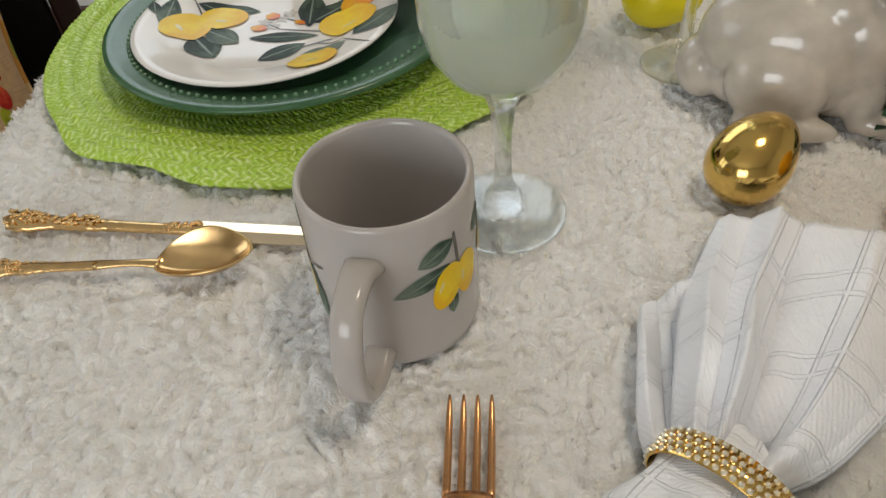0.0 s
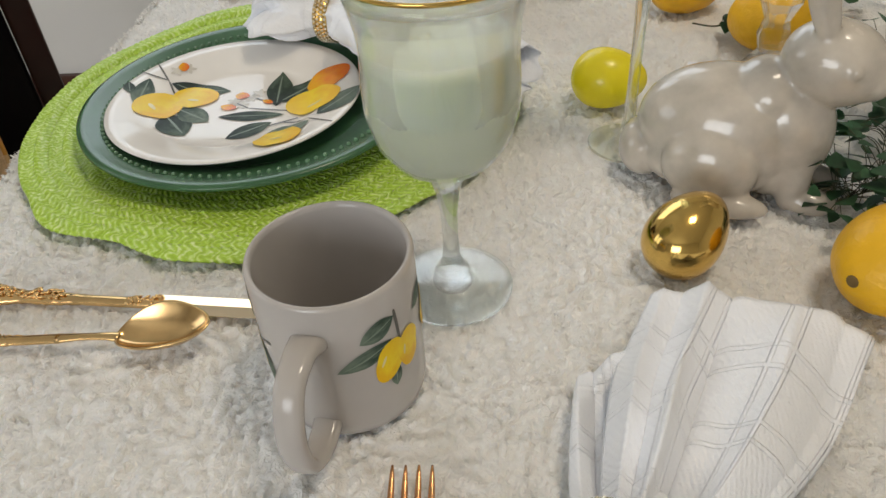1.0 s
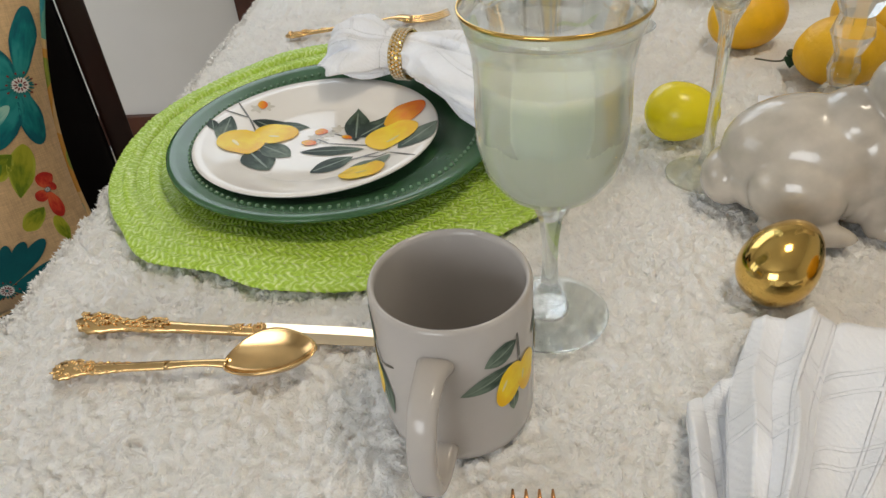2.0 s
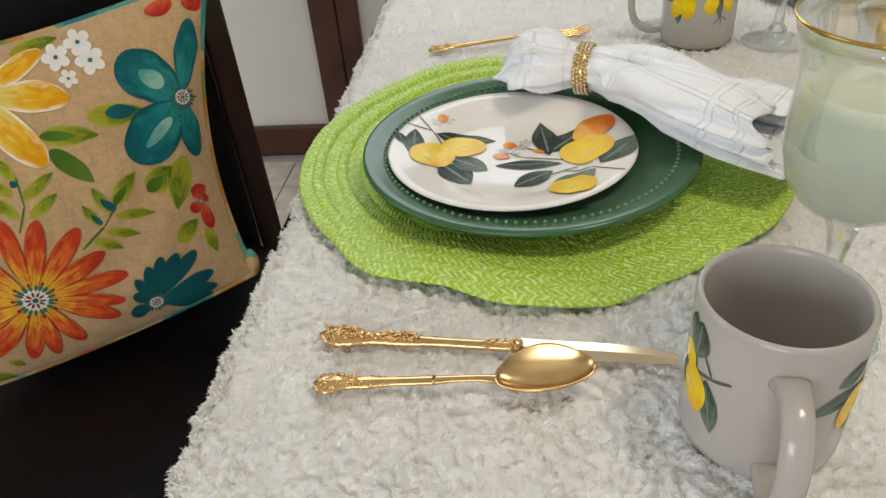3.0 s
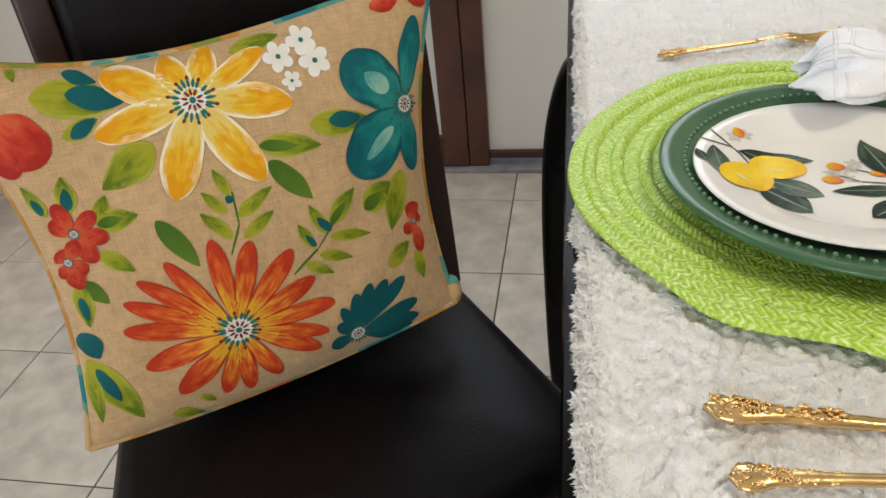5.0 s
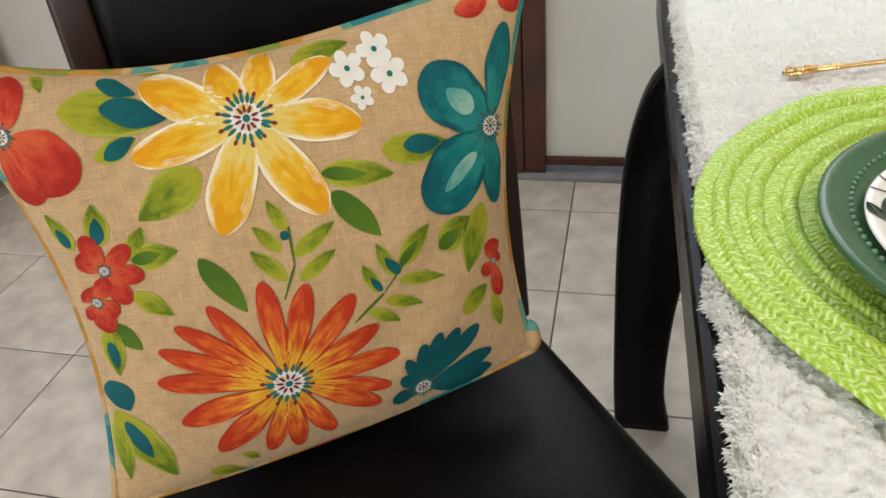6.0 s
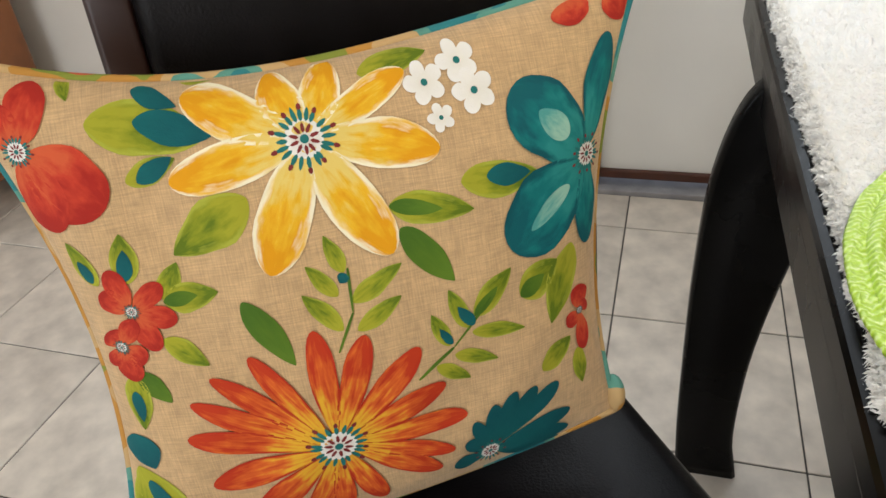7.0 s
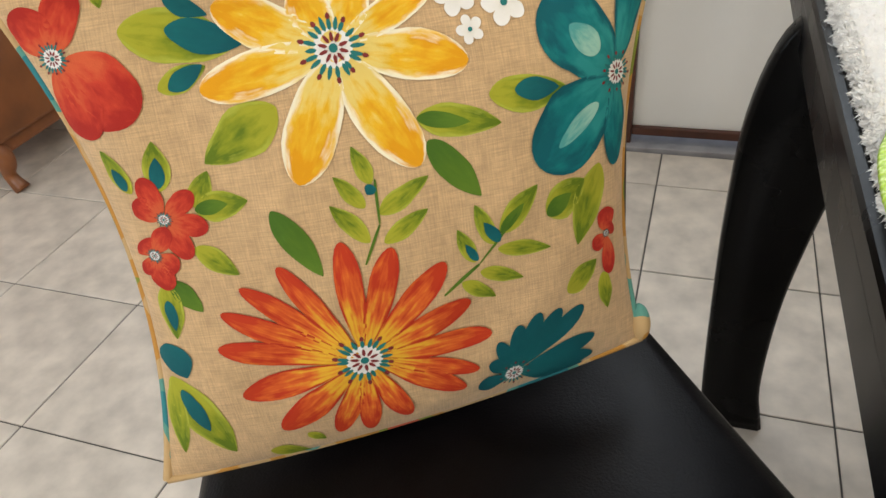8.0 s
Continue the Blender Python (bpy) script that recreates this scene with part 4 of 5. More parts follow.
M_YEL = painted("yellow_petal_print", (0.80, 0.60, 0.16), (0.74, 0.33, 0.006), (0.80, 0.46, 0.02), 0.8, 0.95, 60, 0.2, (0.90, 0.82, 0.60))
M_ORA = painted("orange_petal_print", (0.76, 0.42, 0.03), (0.50, 0.040, 0.010), (0.68, 0.13, 0.02), 0.8, 0.95, 55, 0.2, (0.46, 0.030, 0.010))
M_TEAL = painted("teal_petal_print", (0.02, 0.24, 0.23), (0.002, 0.105, 0.125), (0.004, 0.17, 0.175), 0.8, 0.9, 55, 0.2, (0.002, 0.085, 0.105))
M_TEALD = painted("dark_teal_petal_print", (0.004, 0.115, 0.125), (0.002, 0.085, 0.10), None, 0.8, 0.4, 50, 0.2)
M_TEALHI = painted("pale_teal_stroke_print", (0.30, 0.52, 0.42), (0.08, 0.32, 0.30), None, 0.8, 0.8, 60, 0.2)
M_RED = painted("red_petal_print", (0.60, 0.10, 0.035), (0.38, 0.020, 0.012), (0.52, 0.045, 0.02), 0.8, 0.9, 55, 0.2)
M_GRN = painted("green_leaf_print", (0.36, 0.36, 0.025), (0.11, 0.17, 0.008), (0.24, 0.28, 0.015), 0.8, 0.95, 60, 0.2, (0.40, 0.42, 0.05))
M_GRND = painted("dark_green_leaf_print", (0.06, 0.14, 0.012), (0.10, 0.19, 0.015), None, 0.8, 0.5, 45, 0.2)
M_WHT = painted("white_petal_print", (0.80, 0.77, 0.70), (0.84, 0.82, 0.78), None, 0.8, 0.3, 50, 0.2)
M_DOT_T = mat("teal_dot_print", (0.008, 0.16, 0.15), 0.8)
M_DOT_R = mat("maroon_dot_print", (0.20, 0.018, 0.018), 0.8)


def lifted(k):
    return lambda u, v: on_cushion(u, v) + CN * k


def mmb(bm, rows, high, **kw):
    for a, b, c, d, w in rows:
        blade(bm, (a / 1000, b / 1000), (c / 1000, d / 1000), w / 1000, lifted(high), **{"n": 14, "m": 6, **kw})
    return bm


def flower(name, spec, material, label, high, heart=0.0, kk=1.3, blunt=0.48, slim=0.86):
    """A printed flower: its centre, with each petal a piece under it."""
    (cx, cy), petals = spec
    bw = bmesh.new()
    spot(bw, (cx / 1000, cy / 1000), max(heart * 0.62, 0.002), lifted(high + 0.0002))
    ob = wpart(name, bw, M_WHT if heart else material, cushion, label)
    for x, y, w in petals:
        a, b = cx + 0.08 * (x - cx), cy + 0.08 * (y - cy)
        wpart("petal", mmb(bmesh.new(), [(a, b, x, y, w * slim)], high, k=kk, blunt=blunt), material, ob)
    if heart:
        bt, br = bmesh.new(), bmesh.new()
        rng = random.Random(len(petals))
        for i in range(20):
            a = 2 * math.pi * i / 20 + rng.uniform(-0.08, 0.08)
            r0, r1 = heart * 0.52, heart * rng.uniform(0.86, 1.02)
            ca, sa = math.cos(a), math.sin(a)
            blade(bt, (cx / 1000 + r0 * ca, cy / 1000 + r0 * sa), (cx / 1000 + r1 * ca, cy / 1000 + r1 * sa), heart * 0.15, lifted(high + 0.0004), n=4, m=2)
            if i % 2:
                blade(br, (cx / 1000 + r1 * 0.9 * ca, cy / 1000 + r1 * 0.9 * sa), (cx / 1000 + r1 * 1.12 * ca, cy / 1000 + r1 * 1.12 * sa), heart * 0.16, lifted(high + 0.0006), n=3, m=2)
                blade(br, (cx / 1000 + r0 * 0.35 * ca, cy / 1000 + r0 * 0.35 * sa), (cx / 1000 + r0 * 0.95 * ca, cy / 1000 + r0 * 0.95 * sa), heart * 0.13, lifted(high + 0.0006), n=3, m=2)
        spot(bt, (cx / 1000, cy / 1000), heart * 0.14, lifted(high + 0.0007))
        wpart("stamen", bt, M_DOT_T, ob, "ring of teal stamens")["kind"] = "stuff"
        wpart("pollen_dot", br, M_DOT_R, ob, "maroon dots")["kind"] = "stuff"
    return ob


for i, rows in enumerate((LEAF_A, LEAF_B, LEAF_C, LEAF_D)):
    for row in rows:
        wpart("printed_leaf", mmb(bmesh.new(), [row], 0.0, blunt=0.75), M_GRND if row in (LEAF_A[2], LEAF_A[4], LEAF_C[5]) else M_GRN, cushion)
for row in (LEAF_A[1], LEAF_C[3], LEAF_C[9], LEAF_B[5]):
    a, b, c, d, w = row
    wpart("printed_leaf", mmb(bmesh.new(), [(a, b, a + 0.62 * (c - a), b + 0.62 * (d - b), w * 0.5)], 0.0003, blunt=0.75), M_GRND, cushion, "darker brushed leaf centre")
for row in TEALLEAF:
    wpart("printed_leaf", mmb(bmesh.new(), [row], 0.0004, blunt=0.75), M_TEALD, cushion, "teal brushed leaf")
for row in STEM1:
    wpart("printed_stem", mmb(bmesh.new(), [row], 0.0004, blunt=0.2), M_GRND, cushion)
flower("yellow_flower", YELLOW, M_YEL, "large yellow printed flower", 0.0006, 0.0215, kk=1.15, slim=1.0)
flower("orange_daisy", ORANGE, M_ORA, "large orange and red printed daisy", 0.0006, 0.0235, kk=1.5)
flower("teal_daisy", TEALDAISY, M_TEALD, "dark teal printed daisy", 0.0006, 0.014, kk=1.6, slim=0.74)
flower("teal_flower", TEALBIG, M_TEAL, "large teal printed flower", 0.0006, 0.015, kk=1.15, blunt=0.45, slim=1.0)
for row in ((167, 68, 146, 90, 20), (165, 31, 128, 6, 13)):
    wpart("brush_stroke", mmb(bmesh.new(), [row], 0.0009), M_TEALHI, cushion, "pale brushed stroke on a teal petal")
flower("red_flower", REDBIG, M_RED, "large red printed flower", 0.0006, 0.011, kk=1.2, slim=1.0)
flower("small_red_flower", REDA, M_RED, "small red printed flower", 0.0006, 0.006)
flower("small_red_flower", REDB, M_RED, "small red printed flower", 0.0008, 0.006)
flower("small_red_flower", REDC, M_RED, "small red printed flower", 0.0006, 0.004)
wpart("red_petal", mmb(bmesh.new(), REDTOP, 0.0004), M_RED, cushion)
for cx, cy, r in WHITE:
    pts = [(cx + r * math.cos(a), cy + r * math.sin(a), r * 0.85) for a in [0.6 + 2 * math.pi * i / 5 for i in range(5)]]
    flower("small_white_flower", ((cx, cy), pts), M_WHT, "small white printed flower", 0.0006, 0, kk=1.3, blunt=0.5)
    bm = bmesh.new()
    spot(bm, (cx / 1000, cy / 1000), r * 0.00016, lifted(0.0011))
    wpart("flower_eye", bm, M_DOT_T, cushion)

# ---- lemon print on plates and mugs, in millimetres ----
P_LEMON = [(-92, 8, -60, -19, 48), (-71, 19, -26, 18, 39), (47, -3, 96, 18, 48), (37, -71, 78, -60, 44)]
P_ORANGE = [(60, 31, 97, 58, 35)]
P_LEAF = [(-78, 35, -18, 32, 23), (-99, 35, -94, -14, 19), (-114, 22, -106, 5, 11), (-66, -16, -34, -51, 32), (-58, -4, -21, -26, 26), (36, 3, 25, 68, 25), (37, 10, 65, 49, 31), (83, -24, 119, 14, 33), (-14, -18, 48, -13, 17), (6, -56, 40, -27, 22), (40, -67, 78, -35, 32)]
P_STEM = [(-100, 61, -81, 37, 1.3), (-81, 37, -70, 20, 1.3), (-83, 39, -110, 43, 1.3), (34, 8, 8, 20, 1.3), (53, -6, 10, -1, 1.3), (10, -1, -4, 8, 1.3), (104, -50, 75, -28, 1.3), (75, -28, 47, -27, 1.3), (63, -19, 36, -35, 1.3)]
P_BLOOM = [(-80, 62, -70, 64, 13), (-10, 24, 4, 21, 13), (-18, 2, -2, -2, 11), (20, 14, 31, 8, 7)]

M_PLEMON = painted("lemon_print", (0.88, 0.58, 0.006), (0.86, 0.50, 0.004), (0.92, 0.67, 0.010), 0.3, 0.5, 80)
M_PSHINE = mat("pale_yellow_print", (0.86, 0.74, 0.34), 0.25)
M_PORANGE = painted("orange_fruit_print", (0.80, 0.40, 0.01), (0.75, 0.16, 0.015), (0.80, 0.27, 0.01), 0.15, 0.5, 80)
M_PLEAF = painted("grey_green_leaf_print", (0.010, 0.022, 0.014), (0.075, 0.115, 0.080), (0.018, 0.038, 0.024), 0.5, 0.9, 120)
M_PLEAF2 = painted("pale_leaf_print", (0.03, 0.060, 0.042), (0.16, 0.21, 0.16), None, 0.5, 0.9, 120)
M_PVEIN = mat("pale_vein_print", (0.20, 0.26, 0.20), 0.4)
M_PSTEM = mat("grey_stem_print", (0.10, 0.095, 0.08), 0.2)
M_PWHITE = mat("pale_blossom_print", (0.62, 0.58, 0.50), 0.2)


def plate_top(x, y):
    r = math.hypot(x, y)
    prof = [(0, 0.0045), (0.03, 0.0045), (0.068, 0.005), (0.074, 0.0072), (0.080, 0.0102), (0.108, 0.0178), (0.1165, 0.0202), (0.12, 0.0203)]
    k = min(1, 0.1168 / max(r, 1e-6))
    x, y, r = x * k, y * k, min(r, 0.1168)
    for (r0, z0), (r1, z1) in zip(prof, prof[1:]):
        if r <= r1:
            return Vector((x, y, z0 + (z1 - z0) * (r - r0) / (r1 - r0) + 0.0004))
    return Vector((x, y, prof[-1][1]))


def print_on(ob, onto, lemons, oranges, leaves, stems, blooms, order=0.00025, pale=False):
    up = lambda k: (lambda x, y: onto(x, y, k))
    sets = (("printed_stem", [(a, b, c, d, w * 1.5) for a, b, c, d, w in stems], M_PSTEM, 0.0, 0.2), ("printed_leaf", leaves, M_PLEAF, 1.0, 0.85), ("printed_orange", oranges, M_PORANGE, 2.0, 0.5), ("printed_lemon", lemons, M_PLEMON, 3.2, 0.5), ("printed_highlight", [(a + (c - a) * 0.36 + (d - b) * 0.13, b + (d - b) * 0.36 - (c - a) * 0.13, a + (c - a) * 0.62 + (d - b) * 0.15, b + (d - b) * 0.62 - (c - a) * 0.15, w * 0.09) for a, b, c, d, w in lemons], M_PSHINE, 4.5, 0.5), ("printed_blossom", blooms, M_PORANGE, 2.0, 0.6),
            ("printed_vein", [(a + 0.08 * (c - a), b + 0.08 * (d - b), c - 0.1 * (c - a), d - 0.1 * (d - b), w * 0.07) for a, b, c, d, w in leaves], M_PVEIN, 2.0, 0.3))
    for nm, rows, material, k, blunt in sets:
        for i, (a, b, c, d, w) in enumerate(rows):
            bm = bmesh.new()
            blade(bm, (a / 1000, b / 1000), (c / 1000, d / 1000), w / 1000, up(order * (k + 0.3 * (i % 3))), n=14, m=6, blunt=blunt, k=0.95)
            part(nm, bm, M_PLEAF2 if material is M_PLEAF and (pale or i % 3 == 1) else material, ob)


def on_plate(x, y, k):
    p = plate_top(x, y)
    p.z += k
    return p


def plate_print(ob):
    print_on(ob, on_plate, P_LEMON[:3], P_ORANGE, P_LEAF, P_STEM, P_BLOOM)
    print_on(ob, on_plate, P_LEMON[3:], [], [], [], [], 0.0004)
    for cx, cy in ((-79, 56), (-70, 62), (7, 19), (12, 29), (1, 5), (-8, 12)):
        bm = bmesh.new()
        for i in range(5):
            a = 0.3 + 2 * math.pi * i / 5
            blade(bm, (cx / 1000, cy / 1000), ((cx + 8 * math.cos(a)) / 1000, (cy + 8 * math.sin(a)) / 1000), 0.0045, lambda x, y: on_plate(x, y, 0.0001), n=4, m=2)
        part("printed_blossom", bm, M_PWHITE, ob, "pale blossom")


plate_print(plate1)
RM = 0.0458


def on_mug(u, v, k):
    a = u / RM
    return Vector(((RM + 0.0003 + k) * math.cos(a), (RM + 0.0003 + k) * math.sin(a), v))


def mug_print(ob):
    u = -24
    print_on(ob, on_mug, [(u - 1, 68, u - 12, 40, 19), (u + 9, 68, u + 7, 40, 18)], [], [(u - 4, 69, u - 36, 57, 12), (u - 1, 84, u - 22, 75, 13), (u - 3, 48, u - 4, 32, 8)], [(u, 88, u + 2, 64, 1.5)], [], 0.0001, True)
    u = -123
    print_on(ob, on_mug, [(u - 13, 74, u - 4, 56, 13), (u - 5, 62, u + 4, 32, 21)], [], [(u - 1, 94, u - 3, 68, 19), (u - 14, 60, u - 13, 38, 10), (u + 8, 60, u + 17, 25, 14), (u - 9, 95, u - 12, 78, 10)], [(u + 24, 68, u + 12, 63, 1.5), (u + 12, 63, u - 1, 60, 1.6), (u + 12, 64, u + 2, 80, 1.2), (u - 1, 60, u - 3, 70, 1.2)], [], 0.0001, True)
    u = 16
    print_on(ob, on_mug, [(u - 2, 72, u - 6, 46, 17), (u + 16, 70, u + 20, 46, 15)], [], [(u + 5, 74, u + 7, 38, 9), (u + 26, 80, u + 10, 70, 12), (u - 8, 84, u - 24, 74, 11)], [(u + 8, 52, u + 10, 30, 0.8), (u + 9, 44, u + 18, 36, 0.8), (u + 9, 42, u, 34, 0.8)], [], 0.0001, True)


mug_print(mug1)

# ---- placemat ----
placemat = thing("placemat", (MAT_C[0], MAT_C[1], CLOTH), "lime green woven straw placemat with a wavy edge", "placemat")


def mat_rings():
    """Rows of braided straw, from the middle out."""
    na, rows, steps, low = 420, 19, 6, 0.003
    out = []
    for r_row in range(rows):
        loops = []
        for k in range(steps + 1):
            ph = k / steps
            f = (r_row + ph) / rows
            lp = []
            for j in range(na):
                a = 2 * math.pi * j / na
                r = max(f, 0.002) * mat_radius(a)
                edge = max(0.0, (f - 0.6) / 0.4)
                z = low + 0.0045 * edge * edge * (0.5 + 0.5 * math.cos(3 * a + 0.6)) + 0.0012 * edge * math.sin(7 * a)
                z += (0.0004 + (0.0048 * max(0.0, math.cos(a - 2.45)) ** 0.7 if r_row in (13, 15, 17) else 0)) * math.sin(math.pi * ph) ** 0.5
                z += 0.009 * math.exp(-((f - 0.86) / 0.16) ** 2) * math.exp(-((a - 4.55) / 0.5) ** 2)
                z += 0.0006 * math.sin(a * (40 + 150 * round(f * 4) / 4) + (5 if r_row % 2 else -5) * ph) * (f > 0.2) + 0.0007 * noise.noise(Vector((r * 150 * math.cos(a), r * 150 * math.sin(a), 3)))
                lp.append((r * math.cos(a), r * math.sin(a), z))
            loops.append(lp)
        if r_row == rows - 1:
            loops.append([(x * 1.004, y * 1.004, z - 0.002) for x, y, z in loops[-1]])
            loops.append([(x * 0.985, y * 0.985, z - 0.0008) for x, y, z in loops[-1]])
        out.append(rings(loops))
    return out


nt = M_MAT.node_tree
b = nt.nodes["Principled BSDF"]
co = nt.nodes.new("ShaderNodeTexCoord")
sx = nt.nodes.new("ShaderNodeSeparateXYZ")
nt.links.new(co.outputs["Object"], sx.inputs[0])


def calc(op, a, b=0.0, c=0.0):
    """One step of arithmetic on sockets or numbers."""
    k = nt.nodes.new("ShaderNodeMath")
    k.operation = op
    for socket, v in zip(k.inputs, (a, b, c)):
        if isinstance(v, (int, float)):
            socket.default_value = v
        else:
            nt.links.new(v, socket)
    return k.outputs[0]


# herringbone: strands slant one way and then the other from row to row
vo = nt.nodes.new("ShaderNodeTexNoise")
vo.inputs["Scale"].default_value, vo.inputs["Detail"].default_value = 90, 3
nt.links.new(co.outputs["Object"], vo.inputs["Vector"])
radius = calc("SQRT", calc("ADD", calc("MULTIPLY", sx.outputs[0], sx.outputs[0]), calc("MULTIPLY", sx.outputs[1], sx.outputs[1])))
zigzag = calc("PINGPONG", calc("MULTIPLY_ADD", vo.outputs["Fac"], 0.010, radius), 0.0068)
turn = calc("MULTIPLY", calc("ARCTAN2", sx.outputs[1], sx.outputs[0]), 210)
strand = calc("MULTIPLY_ADD", calc("SINE", calc("ADD", calc("MULTIPLY_ADD", zigzag, 950, turn), calc("MULTIPLY", vo.outputs["Fac"], 16))), 0.5, 0.5)
fleck = nt.nodes.new("ShaderNodeTexNoise")
fleck.inputs["Scale"].default_value, fleck.inputs["Detail"].default_value = 240, 2
nt.links.new(co.outputs["Object"], fleck.inputs["Vector"])
cr = nt.nodes.new("ShaderNodeValToRGB")
for (p, c), e in zip(((0.30, (0.34, 0.54, 0.028, 1)), (0.97, (0.78, 0.92, 0.42, 1))), cr.color_ramp.elements):
    e.position, e.color = p, c
e = cr.color_ramp.elements.new(0.66)
e.color = (0.48, 0.71, 0.07, 1)
nt.links.new(calc("ADD", calc("MULTIPLY", strand, 0.34), calc("MULTIPLY", fleck.outputs["Fac"], 0.95)), cr.inputs[0])
nt.links.new(cr.outputs[0], b.inputs["Base Color"])
bp = nt.nodes.new("ShaderNodeBump")
bp.inputs["Strength"].default_value, bp.inputs["Distance"].default_value = 0.5, 0.0014
nt.links.new(strand, bp.inputs["Height"])
nt.links.new(b.inputs["Normal"].links[0].from_socket, bp.inputs["Normal"])
nt.links.new(bp.outputs[0], b.inputs["Normal"])
for ringmesh in mat_rings():
    part("braid_row", ringmesh, M_MAT, placemat)

# ---- napkins in jewelled rings ----
nt = M_NAPKIN.node_tree
b = nt.nodes["Principled BSDF"]
uvn = nt.nodes.new("ShaderNodeUVMap")
bk = nt.nodes.new("ShaderNodeTexBrick")
bk.offset = 0.0
for k, v in (("Scale", 1.0), ("Mortar Size", 0.035), ("Mortar Smooth", 0.3), ("Brick Width", 1.0), ("Row Height", 1.0)):
    bk.inputs[k].default_value = v
mp = nt.nodes.new("ShaderNodeMapping")
mp.inputs["Scale"].default_value = (4.2, 4.6, 1)
nt.links.new(uvn.outputs[0], mp.inputs[0])
nt.links.new(mp.outputs[0], bk.inputs["Vector"])
bp = nt.nodes.new("ShaderNodeBump")
bp.inputs["Strength"].default_value, bp.inputs["Distance"].default_value, bp.invert = 0.8, 0.0018, False
mp2 = nt.nodes.new("ShaderNodeMapping")
mp2.inputs["Scale"].default_value, mp2.inputs["Location"].default_value = (4.2, 4.6, 1), (0.24, 0.22, 0)
bk2 = nt.nodes.new("ShaderNodeTexBrick")
bk2.offset = 0.0
for k, v in (("Scale", 1.0), ("Mortar Size", 0.032), ("Mortar Smooth", 0.4), ("Brick Width", 1.0), ("Row Height", 1.0)):
    bk.inputs[k].default_value = bk2.inputs[k].default_value = v
nt.links.new(uvn.outputs[0], mp2.inputs[0])
nt.links.new(mp2.outputs[0], bk2.inputs["Vector"])
twill = nt.nodes.new("ShaderNodeTexWave")
twill.bands_direction = "DIAGONAL"
twill.inputs["Scale"].default_value, twill.inputs["Distortion"].default_value = 6.5, 2.0
nt.links.new(mp.outputs[0], twill.inputs["Vector"])
lines, woven = nt.nodes.new("ShaderNodeMath"), nt.nodes.new("ShaderNodeMath")
nt.links.new(bk.outputs["Fac"], lines.inputs[0])
nt.links.new(bk2.outputs["Fac"], lines.inputs[1])
woven.operation, woven.inputs[1].default_value = "MULTIPLY_ADD", 0.12
nt.links.new(twill.outputs["Fac"], woven.inputs[0])
nt.links.new(lines.outputs[0], woven.inputs[2])
nt.links.new(woven.outputs[0], bp.inputs["Height"])
old = b.inputs["Normal"].links[0].from_node
nt.links.new(old.outputs[0], bp.inputs["Normal"])
nt.links.new(bp.outputs[0], b.inputs["Normal"])


def napkin(name, path, wide, high, floor_z, seed, label, ruffle):
    """A cloth gathered through a ring: a folded tube that spreads towards both ends."""
    n, m = 64, 120
    P = spline(path, n)
    W = spline([(w, h, r) for w, h, r in zip(wide, high, ruffle)], n)
    bm = bmesh.new()
    uv = bm.loops.layers.uv.verify()
    vs, uvs = [], {}
    for i, p in enumerate(P):
        d = (P[min(i + 1, n)] - P[max(i - 1, 0)]).normalized()
        s = d.cross(Vector((0, 0, 1))).normalized()
        u = s.cross(d)
        row = []
        f = i / n
        for j in range(m + 1):
            a = 2 * math.pi * j / m * 1.12 - 0.2
            q = Vector((math.cos(a) * 1.3 + seed, math.sin(a) * 1.3, f * 2.2))
            fold = W[i].z * (0.26 * math.sin(3 * a + 2.2 * math.sin(3 * f + seed)) + 0.10 * math.sin(7 * a + 4 * f + seed)) + 0.9 * W[i].z * noise.noise(q * 1.2) + 0.55 * W[i].z * (0.35 - abs(noise.noise(q * 1.5 + Vector((5, 1, 2)))) * 1.6)
            spiral = 1 - 0.16 * j / m
            x, y = W[i].x * (1 + fold) * spiral * math.cos(a), W[i].y * (1 + fold * 0.9) * spiral * math.sin(a)
            end = max(0.0, f - 0.9) * 10
            v = p + s * x + u * y + d * (0.012 * end * noise.noise(Vector((3 * math.cos(a), 3 * math.sin(a), seed))) + 0.02 * end * math.cos(a + seed))
            begin = max(0.0, 0.12 - f) * 8.3
            v -= d * begin * (0.016 * noise.noise(Vector((2.5 * math.cos(a), 2.5 * math.sin(a), seed + 4))) + 0.010 * math.sin(3 * a))
            lo = floor_z + 0.002 * noise.noise(v * 40) + 0.0012 * j / m
            if v.z < lo:
                v.z = lo
            vert = bm.verts.new(v)
            uvs[vert] = (f, j / m)
            row.append(vert)
        vs.append(row)
    for r0, r1 in zip(vs, vs[1:]):
        for j in range(m):
            fc = bm.faces.new((r0[j], r0[j + 1], r1[j + 1], r1[j]))
            for lp in fc.loops:
                lp[uv].uv = uvs[lp.vert]
    ob = part(name, bm, M_NAPKIN)
    md = ob.modifiers.new("thick", "SOLIDIFY")
    md.thickness, md.offset = 0.0011, 0
    return tagged(ob, label, "napkin", "napkins")


